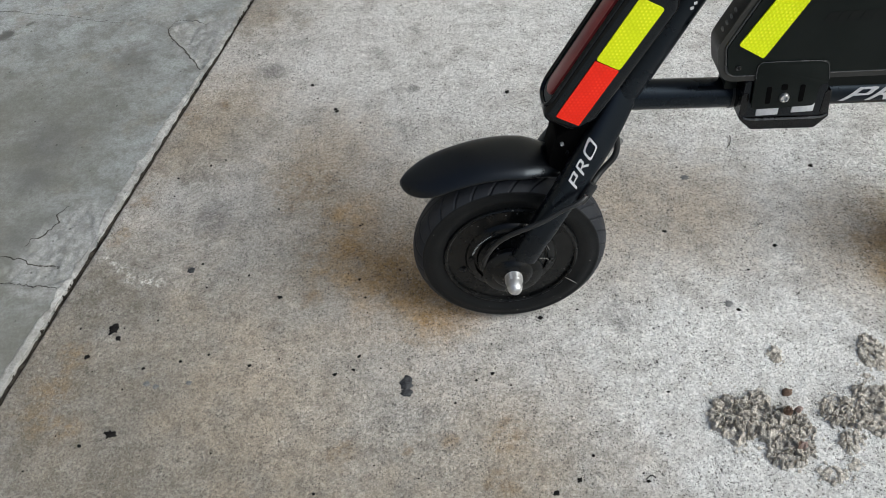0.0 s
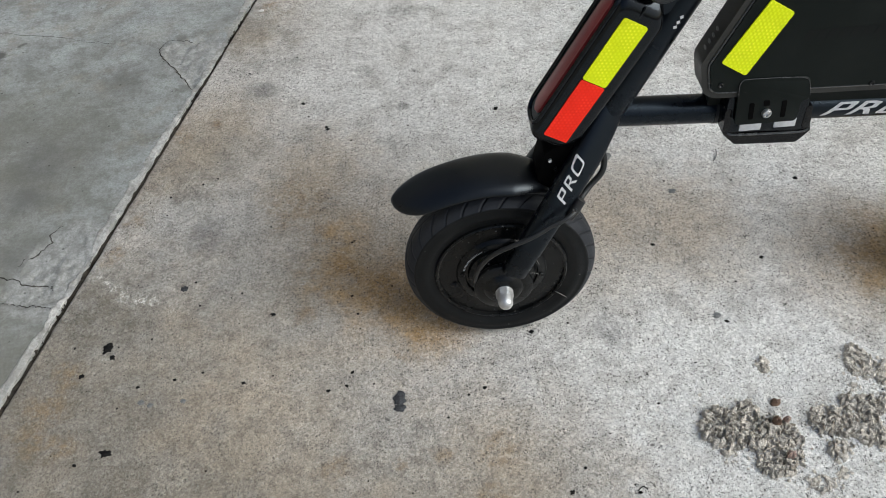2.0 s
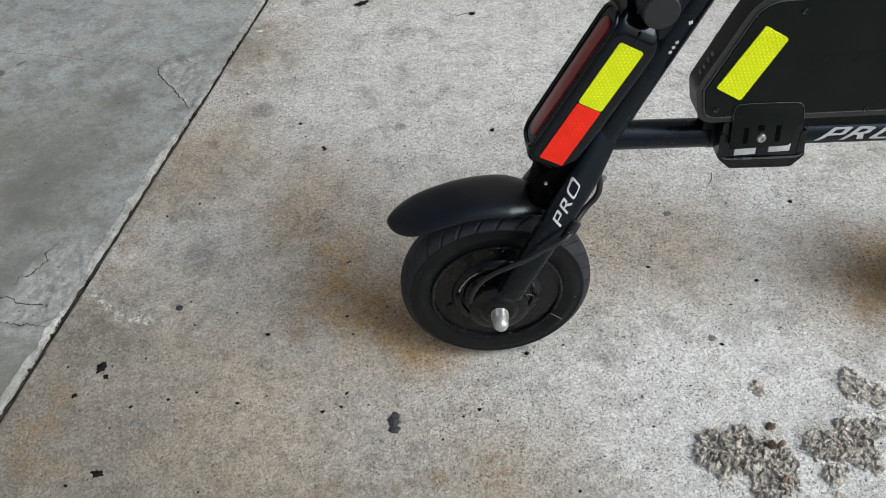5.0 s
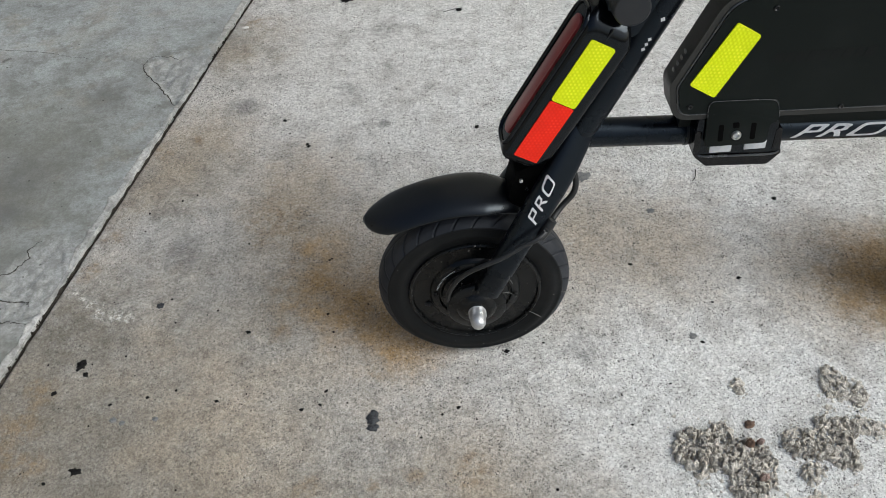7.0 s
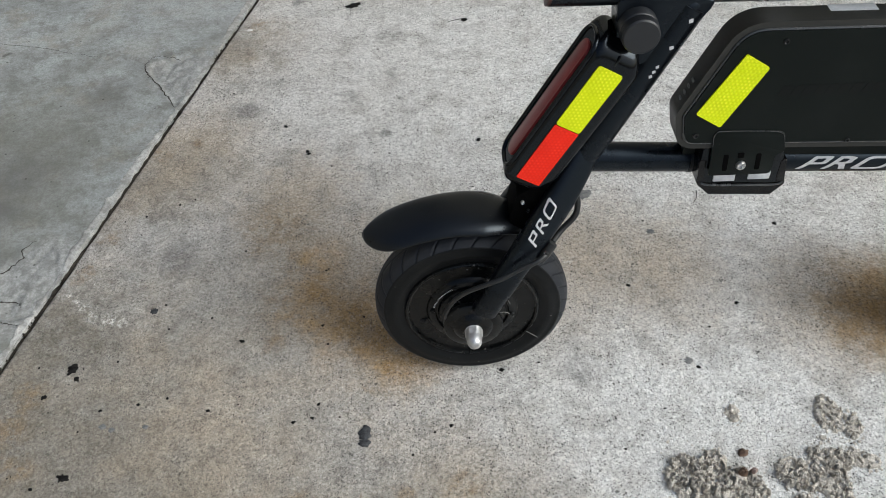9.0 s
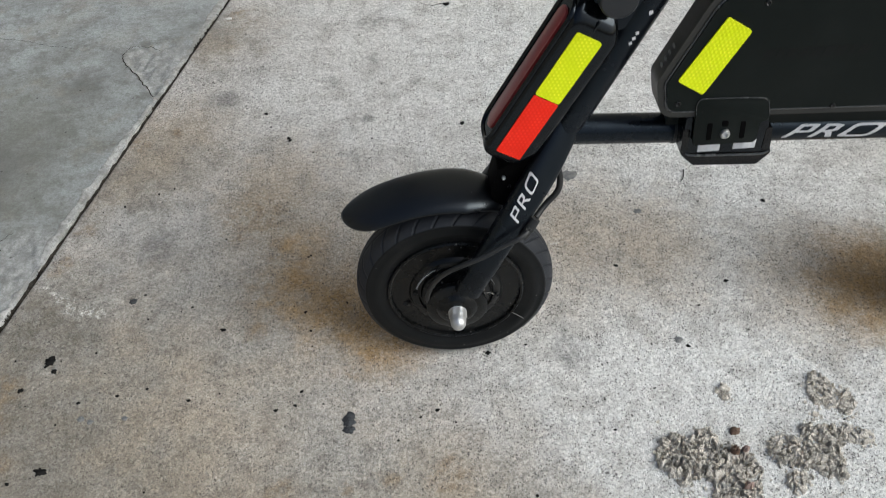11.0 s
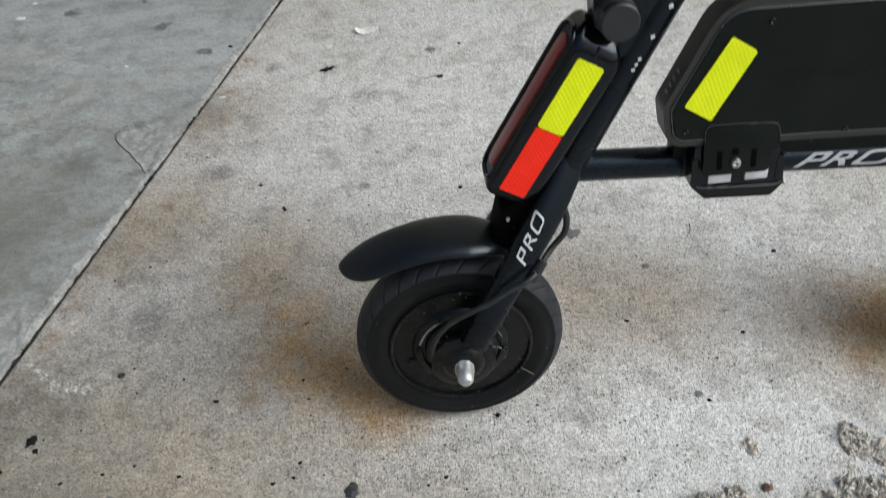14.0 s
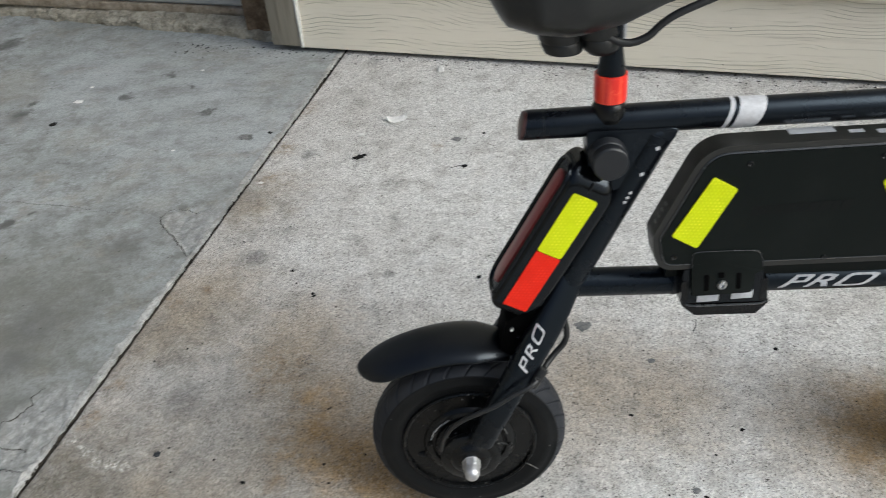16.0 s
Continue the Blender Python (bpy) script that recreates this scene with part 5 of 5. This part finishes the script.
pad("red_reflector", -0.0015, 0.0725, 0.0005, 0.0285, -HW - 0.0012, -HW + 0.001, 0.0018, M_RED, light, "red reflective sticker")
pad("yellow_reflector", 0.0735, 0.1480, 0.0005, 0.0285, -HW - 0.0012, -HW + 0.001, 0.0032, M_YELLOW, light, "fluorescent yellow reflective sticker")
bm = bmesh.new()
box(bm, (0.1535, -HW - 0.0002, 0.0140), (0.1640, -HW + 0.0080, 0.0148), 0.0)
for v in bm.verts:
    v.co = tail(v.co.x, v.co.z, v.co.y)
part("seam_line", bm, M_RUBBER, light, smooth=False)

# ---- mudguard ----
def arch(theta, r):
    return HUB.x - math.sin(theta) * r, HUB.z + math.cos(theta) * r


n_t, n_s = 90, 25
ARC = np.polyfit([-24, -10, 10, 24, 32, 38, 43, 47.5], [0.1435, 0.1475, 0.1505, 0.1525, 0.1555, 0.1595, 0.1635, 0.1670], 3)
guard = np.zeros((n_t, n_s, 3))
for i in range(n_t):
    th = radians(-24 + (47.5 + 24) * i / (n_t - 1))
    left = math.degrees(th)
    k = 1.0 if left < 31 else max(0.04, 1 - ((left - 31) / 16.5) ** 2.2) ** 0.5 if left < 47.4 else 0.04
    if left < -6:
        k = max(0.62, 1 + (left + 6) * 0.02)
    wide = 0.0345 * k
    for j in range(n_s):
        f = j / (n_s - 1) * 2 - 1
        y = wide * math.sin(f * math.pi / 2) * 1.0
        drop = 0.0115 * k * (1 - math.cos(f * math.pi / 2)) ** 1.1
        x, z = arch(th, np.polyval(ARC, left) - drop)
        guard[i, j] = (x, y, z)
fender = from_grid("mudguard", guard, M_FENDER, bike)
m = fender.modifiers.new("thickness", "SOLIDIFY")
m.thickness, m.offset = 0.0026, -1.0
tagged(fender, "smooth black plastic rear mudguard")
bm = bmesh.new()
slab(bm, rounded([(0.104, 0.262), (0.112, 0.300), (0.140, 0.318), (0.160, 0.300), (0.147, 0.246), (0.120, 0.247)], 0.006), -0.021, 0.021, 0.002)
bracket = part("mudguard_bracket", bm, M_HOLE, bike)
for q in ((0.118, 0.291), (0.124, 0.279)):
    bm = bmesh.new()
    lathe(bm, [(-0.0200, 0.0021), (-0.0235, 0.0021), (-0.0242, 0.0016), (-0.0228, 0.0008)], (q[0], 0, q[1]), seg=16)
    part("bracket_bolt", bm, M_STEEL if q[1] > 0.28 else M_HUB, bracket)

# ---- cables ----
def cable(name, points, radius, label="", n=40, material=None):
    bm = bmesh.new()
    tube(bm, spline(points, n), radius, 12)
    return part(name, bm, material or M_RUBBER, bike, label=label)


cable("brake_cable", [(0.168, -0.012, 0.306), (0.1755, -0.014, 0.296), (0.1800, -0.014, 0.278), (0.1775, -0.016, 0.262), (0.165, -0.020, 0.248), (0.154, -0.030, 0.240), (0.148, -0.042, 0.240), (0.143, -0.050, 0.246)], 0.0035, "black looped cable")
cable("motor_cable", [(0.143, -0.050, 0.246), (0.140, -0.061, 0.247), (0.130, -0.067, 0.243), (0.114, -0.0680, 0.235), (0.094, -0.0700, 0.223), (0.074, -0.0690, 0.212), (0.056, -0.0650, 0.199), (0.042, -0.0600, 0.182), (0.0325, -0.0540, 0.160), (0.0285, -0.0470, 0.138), (0.030, -0.0380, 0.119)], 0.0029, "black motor cable entering the hub", 60)
bm = bmesh.new()
tube(bm, [(0.150, -0.050, 0.2545), (0.143, -0.053, 0.2445), (0.136, -0.056, 0.2345)], [0.0052, 0.0060, 0.0050], 14)
part("cable_gland", bm, M_RUBBER, bike)
bm = bmesh.new()
tube(bm, [(0.0300, -0.038, 0.1190), (0.0325, -0.031, 0.1130)], [0.0030, 0.0034], 12)
part("cable_seal", bm, M_SCUFF, bike)

for name, pts, r in (("scratch", [(0.1300, -0.0262, 0.0800), (0.1380, -0.0262, 0.0735), (0.1450, -0.0258, 0.0670)], 0.0004), ("scratch", [(0.0930, -0.0300, 0.1210), (0.1030, -0.0275, 0.1190), (0.1110, -0.0262, 0.1120)], 0.0004), ("scratch", [(0.0980, -0.0268, 0.1490), (0.1050, -0.0262, 0.1400), (0.1085, -0.0260, 0.1320)], 0.0005)):
    cable(name, pts, r, n=14, material=M_SCUFF)

# ---- battery ----
MID = 0.415
HB = 0.0365
body_line = rounded([(0.2690, 0.3670), (0.2620, 0.4080), (0.3075, 0.5065), (2 * MID - 0.3075, 0.5035), (2 * MID - 0.2620, 0.4050), (2 * MID - 0.2690, 0.3570)], [0.022, 0.018, 0.040, 0.040, 0.018, 0.022], 12)
bm = bmesh.new()
slab(bm, body_line, -HB, -0.0090, 0.0075, 4)
battery = part("battery_pack", bm, M_SHELL, bike, label="flat black battery pack on the frame tube")


def inset(line, d):
    c = Vector((MID, 0.430))
    out = []
    n = len(line)
    for i in range(n):
        a, b = Vector(line[i - 1]), Vector(line[(i + 1) % n])
        t = (b - a).normalized()
        nrm = Vector((-t.y, t.x))
        p = Vector(line[i])
        if (c - p).dot(nrm) < 0:
            nrm = -nrm
        out.append(tuple(p + nrm * d))
    return out


bm = bmesh.new()
slab(bm, inset(body_line, 0.0085), -HB - 0.0022, -HB + 0.004, 0.0012, 2)
face = part("battery_face", bm, M_FACE, battery, label="black battery side panel")
line = inset(body_line, 0.0075)
bm = bmesh.new()
pts = [(x, -HB - 0.0002, z) for x, z in line]
tube(bm, pts + pts[:1], 0.0015, 8, caps=False)
part("panel_bead", bm, M_BEAD, battery)


def sticker(corners, label):
    bm = bmesh.new()
    slab(bm, rounded(corners, 0.0028, 4), -HB - 0.0036, -HB - 0.001, 0.0)
    return part("yellow_reflector", bm, M_YELLOW, battery, smooth=False, label=label)


FIRST = [(0.2805, 0.4105), (0.3075, 0.3935), (0.3415, 0.4600), (0.3165, 0.4757)]
sticker(FIRST, "fluorescent yellow reflective sticker")
sticker([(2 * MID - 0.006 - x, z - 0.003) for x, z in FIRST], "fluorescent yellow reflective sticker")
for k, (x, w) in enumerate(((0.352, 0.010), (0.364, 0.008), (0.374, 0.009), (0.386, 0.008), (0.3965, 0.009), (0.408, 0.009), (0.420, 0.009), (0.432, 0.006), (0.441, 0.010))):
    bm = bmesh.new()
    slab(bm, [(x + 0.004, 0.428), (x + w + 0.004, 0.428), (x + w + 0.008, 0.439), (x + 0.008, 0.439)], -HB - 0.0024, -HB - 0.001, 0.0)
    part("logo_bar", bm, M_FACE_MARK, face, smooth=False)
for x, z in ((0.350, 0.487), (0.478, 0.485), (0.285, 0.384), (0.545, 0.376), (0.44, 0.371)):
    bm = bmesh.new()
    lathe(bm, [(-HB - 0.0015, 0.0030), (-HB - 0.0030, 0.0030), (-HB - 0.0034, 0.0022), (-HB - 0.0026, 0.0012)], (x, 0, z), seg=14)
    part("panel_screw", bm, M_HUB, face)
# charge lamps and a moulded grip on the slanted end
for k in range(4):
    p = Vector((0.2668 + 0.0030 * k, 0, 0.4200 + 0.0066 * k))
    bm = bmesh.new()
    made = bmesh.ops.create_uvsphere(bm, u_segments=10, v_segments=6, radius=0.0023)["verts"]
    for v in made:
        v.co = Vector((v.co.x * 0.5, v.co.y * 1.6, v.co.z)) + p + Vector((0.0006, -0.024, 0))
    part("charge_lamp", bm, M_SCUFF, battery)
for k in range(5):
    p = Vector((0.2870 + 0.0023 * k, 0, 0.4560 + 0.0049 * k))
    bm = bmesh.new()
    box(bm, (p.x - 0.0003, -0.027, p.z - 0.001), (p.x + 0.004, -0.014, p.z + 0.001), 0.0006)
    part("grip_rib", bm, M_SHELL, battery)
for x0, x1, y0, y1 in ((0.392, 0.436, -0.020, -0.008), (0.448, 0.462, -0.024, -0.018), (0.474, 0.505, -0.028, -0.020)):
    bm = bmesh.new()
    zz = 0.5058 - (x0 + x1 - 0.584) / 2 * 0.0122
    box(bm, (x0, y0, zz - 0.003), (x1, y1, zz + 0.0011))
    part("top_label", bm, M_ALU, battery, smooth=False)

# added black strip that stands in for the shaded gap above the tube
bm = bmesh.new()
slab(bm, rounded([(0.2860, 0.3340), (0.5600, 0.3220), (0.5600, 0.3630), (0.2860, 0.3740)], 0.003), -0.0110, 0.0110, 0.002)
part("battery_filler", bm, M_FACE, bike, label="black filler strip under the battery pack")

# ---- battery mount on the lower tube ----
bm = bmesh.new()
slab(bm, rounded([(0.3075, 0.3322), (0.3718, 0.3322), (0.3716, 0.3565), (0.3795, 0.3590), (0.3750, 0.3862), (0.3035, 0.3888)], [0.003, 0.003, 0.002, 0.002, 0.010, 0.006], 5), -HB - 0.0030, -HB - 0.0002, 0.0010)
mount = part("battery_mount", bm, M_FACE, bike, label="black battery clamp with silver bolt")
bm = bmesh.new()
edge = [(0.3050, 0.3700), (0.3038, 0.3810), (0.3060, 0.3872), (0.3130, 0.3888), (0.3560, 0.3870), (0.3690, 0.3850), (0.3745, 0.3800), (0.3790, 0.3640)]
tube(bm, spline([(x, -HB - 0.0032, z) for x, z in edge], 50), 0.00042, 8)
part("edge_bead", bm, M_BEAD, mount)
bm = bmesh.new()
slab(bm, rounded([(0.2985, 0.3185), (0.3860, 0.3145), (0.3840, 0.352), (0.3790, 0.360), (0.2990, 0.364)], 0.003), -HB + 0.0035, 0.020, 0.002)
part("clamp_block", bm, M_PLASTIC, mount)
# slots are near-black plates, the shade of their recess put into the colour
for x in (0.3222, 0.3556):
    bm = bmesh.new()
    slab(bm, rounded([(x - 0.0022, 0.3385), (x + 0.0030, 0.3383), (x + 0.0014, 0.3590), (x - 0.0038, 0.3592)], 0.0018), -HB - 0.0034, -HB - 0.0015, 0.0)
    part("slot", bm, M_HOLE, mount, smooth=False)
bm = bmesh.new()
slab(bm, rounded([(0.3335, 0.354), (0.3400, 0.354), (0.3390, 0.3610), (0.3325, 0.3610)], 0.0018), -HB - 0.0034, -HB - 0.0015, 0.0)
part("slot", bm, M_HOLE, mount, smooth=False)
bm = bmesh.new()
lathe(bm, [(-HB - 0.0025, 0.0050), (-HB - 0.0053, 0.0050), (-HB - 0.0067, 0.0042), (-HB - 0.0071, 0.0026), (-HB - 0.0047, 0.0024), (-HB - 0.0045, 0.0012)], (0.3380, 0, 0.3455), seg=24)
part("clamp_bolt", bm, M_STEEL, mount, label="silver hex bolt")
bm = bmesh.new()
slab(bm, rounded([(0.3150, 0.3010), (0.3820, 0.2975), (0.3940, 0.3120), (0.3925, 0.3185), (0.3030, 0.3220), (0.2995, 0.3160)], [0.004, 0.004, 0.003, 0.002, 0.002, 0.003]), -HB + 0.004, HB - 0.006, 0.003)
lower = part("lower_clamp", bm, M_GLOSS, mount)
bm = bmesh.new()
slab(bm, rounded([(0.2990, 0.3200), (0.3060, 0.3200), (0.3050, 0.3480), (0.2975, 0.3480)], 0.002), -HB + 0.0030, -HB + 0.018, 0.0015)
part("clamp_lip", bm, M_GLOSS, mount)
bm = bmesh.new()
slab(bm, rounded([(0.3830, 0.3165), (0.3920, 0.3165), (0.3890, 0.3450), (0.3830, 0.3450)], 0.002), -HB + 0.0030, -HB + 0.018, 0.0015)
part("clamp_lip", bm, M_GLOSS, mount)
for x, up in ((0.3158, 0.0), (0.3522, 0.0026)):
    bm = bmesh.new()
    box(bm, (x, -HB + 0.0022, 0.3195 + up - (x - 0.31) * 0.04), (x + 0.0230, -HB + 0.016, 0.3305 + up - (x - 0.31) * 0.04), 0.0008)
    part("silver_pad", bm, M_ALU, mount, label="silver spacer pad")
for k in range(9):
    x = 0.318 + k * 0.0072
    bm = bmesh.new()
    box(bm, (x, -HB + 0.007, 0.2997 - (x - 0.318) * 0.05), (x + 0.0036, -HB + 0.016, 0.3035 - (x - 0.318) * 0.05), 0.0006)
    part("grip_tooth", bm, M_GLOSS, lower)
# pale line added for the highlight on the clamp's upper edge
bm = bmesh.new()
tube(bm, spline([(0.3045, -HB + 0.0045, 0.3170), (0.3120, -HB + 0.0030, 0.3150), (0.3480, -HB + 0.0026, 0.3134), (0.3820, -HB + 0.0030, 0.3118), (0.3915, -HB + 0.0045, 0.3140)], 40), 0.0013, 8)
part("clamp_highlight", bm, M_BEAD, lower, label="painted edge highlight on the clamp")
for x0 in (0.2955, 0.3880):
    bm = bmesh.new()
    tube(bm, [(x0, 0, 0.3270 - (x0 - 0.30) * 0.0475), (x0 + 0.004, 0, 0.3268 - (x0 - 0.30) * 0.0475)], 0.0167, 28)
    part("rubber_ring", bm, M_RUBBER, mount)

# ---- seat post and saddle ----
PX = 0.2200
bm = bmesh.new()
lathe(bm, [(0.5240, 0.0120), (0.5280, 0.0160), (0.5340, 0.0170), (0.5400, 0.0166), (0.5440, 0.0152), (0.5470, 0.0130)], (PX, 0, 0), "z", 28)
part("seat_collar", bm, M_HUB, bike)
bm = bmesh.new()
lathe(bm, [(0.5400, 0.0135), (0.5740, 0.0135), (0.5760, 0.0132), (0.6000, 0.0098), (0.6060, 0.0098), (0.6700, 0.0098)], (PX + 0.001, 0, 0), "z", 28)
post = part("seat_post", bm, M_PAINT, bike, label="black seat post with red reflective sleeve")
bm = bmesh.new()
lathe(bm, [(0.5475, 0.0146), (0.5477, 0.0156), (0.5610, 0.0158), (0.5743, 0.0156), (0.5745, 0.0140)], (PX + 0.0008, 0, 0), "z", 40)
part("red_sleeve", bm, M_SLEEVE, post, label="glossy red reflective sleeve")
bm = bmesh.new()
box(bm, (PX + 0.0090, -0.0045, 0.6010), (PX + 0.0125, 0.0045, 0.6250), 0.001)
part("post_clamp", bm, M_ALU, post)

n_l, n_c = 48, 32
seat = np.zeros((n_l, n_c, 3))
for i in range(n_l):
    f = i / (n_l - 1)
    x = 0.105 + 0.265 * f
    wide = np.interp(f, [0, 0.04, 0.15, 0.3, 0.45, 0.6, 0.8, 0.95, 1.0], [0.012, 0.055, 0.082, 0.080, 0.058, 0.036, 0.026, 0.019, 0.006])
    top = np.interp(f, [0, 0.05, 0.2, 0.45, 0.7, 0.92, 1.0], [0.690, 0.708, 0.714, 0.702, 0.700, 0.698, 0.678])
    low = np.interp(f, [0, 0.06, 0.25, 0.45, 0.6, 0.8, 1.0], [0.660, 0.634, 0.624, 0.628, 0.640, 0.652, 0.664])
    for j in range(n_c):
        a = 2 * math.pi * j / n_c
        c, s = math.cos(a), math.sin(a)
        z = (top + low) / 2 + (top - low) / 2 * math.copysign(abs(s) ** 0.8, s)
        dip = 0.004 * math.exp(-(c * wide / 0.014) ** 2) if s > 0 else 0
        seat[i, j] = (x, wide * math.copysign(abs(c) ** 0.8, c), z - dip)
saddle = from_grid("saddle", seat, M_LEATHER, bike, close_v=True)
tagged(saddle, "black padded vinyl saddle")
for x, y in ((0.170, -0.006), (0.205, -0.002)):
    bm = bmesh.new()
    lathe(bm, [(0.594 + 0.005 * (x < 0.19), 0.006), (0.5965 + 0.004 * (x < 0.19), 0.013), (0.602, 0.0175), (0.610, 0.0190), (0.6125, 0.0180), (0.615, 0.0195), (0.650, 0.0185)], (x, y, 0), "z", 26)
    for v in bm.verts:
        v.co.x += (v.co.z - 0.62) * -0.25
    part("saddle_spring", bm, M_LEATHER, saddle, label="black rubber saddle spring")
for y, up in ((-0.016, 0.0), (0.016, 0.018)):
    bm = bmesh.new()
    tube(bm, spline([(0.200, y, 0.622 + up), (0.228, y, 0.6085 + up), (0.248, y, 0.6120 + up), (0.262, y, 0.6240 + up), (0.280, y, 0.634 + up), (0.33, y, 0.652)], 30), 0.0036, 12)
    part("saddle_rail", bm, M_RUBBER, saddle)

# ---- lettering ----
def on_lower(x, y):
    """Near-side wrap on the lower tube."""
    u = 0.4085 + x
    r = 0.0166
    a = (y - 0.0065) / r
    zc = 0.3270 - (u - 0.30) * 0.0475
    return (u + y * 0.05, -r * math.cos(a + 0.10), zc + r * math.sin(a + 0.10))


lettering("lettering", "PRO", on_lower, M_WHITE, lower_tube, 0.110, 0.0160, 0.6, 0.014)

LEG_A, LEG_B = Vector((0.1244, -0.0560, 0.2575)), Vector((0.1573, -0.0410, 0.3230))
LEG_D = (LEG_B - LEG_A).normalized()
LEG_N = Vector((-LEG_D.z, 0, LEG_D.x)).normalized()


def on_leg(x, y):
    u = x / 0.0575
    p = LEG_A + LEG_D * (0.0575 * u * (1.17 - 0.17 * u)) + LEG_N * (y - 0.0064) * (1.06 - 0.12 * u)
    best = min(range(len(near_line) - 1), key=lambda k: (Vector(near_line[k]) - p).length)
    c, r = Vector(near_line[best]), near_rad[best]
    d = (Vector(near_line[best + 1]) - Vector(near_line[best])).normalized()
    a = d.cross(Vector((0, 1, 0))).normalized()
    off = (p - c).dot(a)
    depth = 0.66 * max(r ** 3 - abs(off) ** 3, 1e-9) ** (1 / 3)
    axis_y = np.interp((p - c).dot(d), [-0.01, 0.0, 0.01], [c.y - d.y * 0.01, c.y, c.y + d.y * 0.01])
    return (p.x, axis_y - depth - 0.0013, p.z)


lettering("lettering", "PRO", on_leg, M_WHITE, near_leg, 0.0560, 0.0125, 0.31, 0.002)
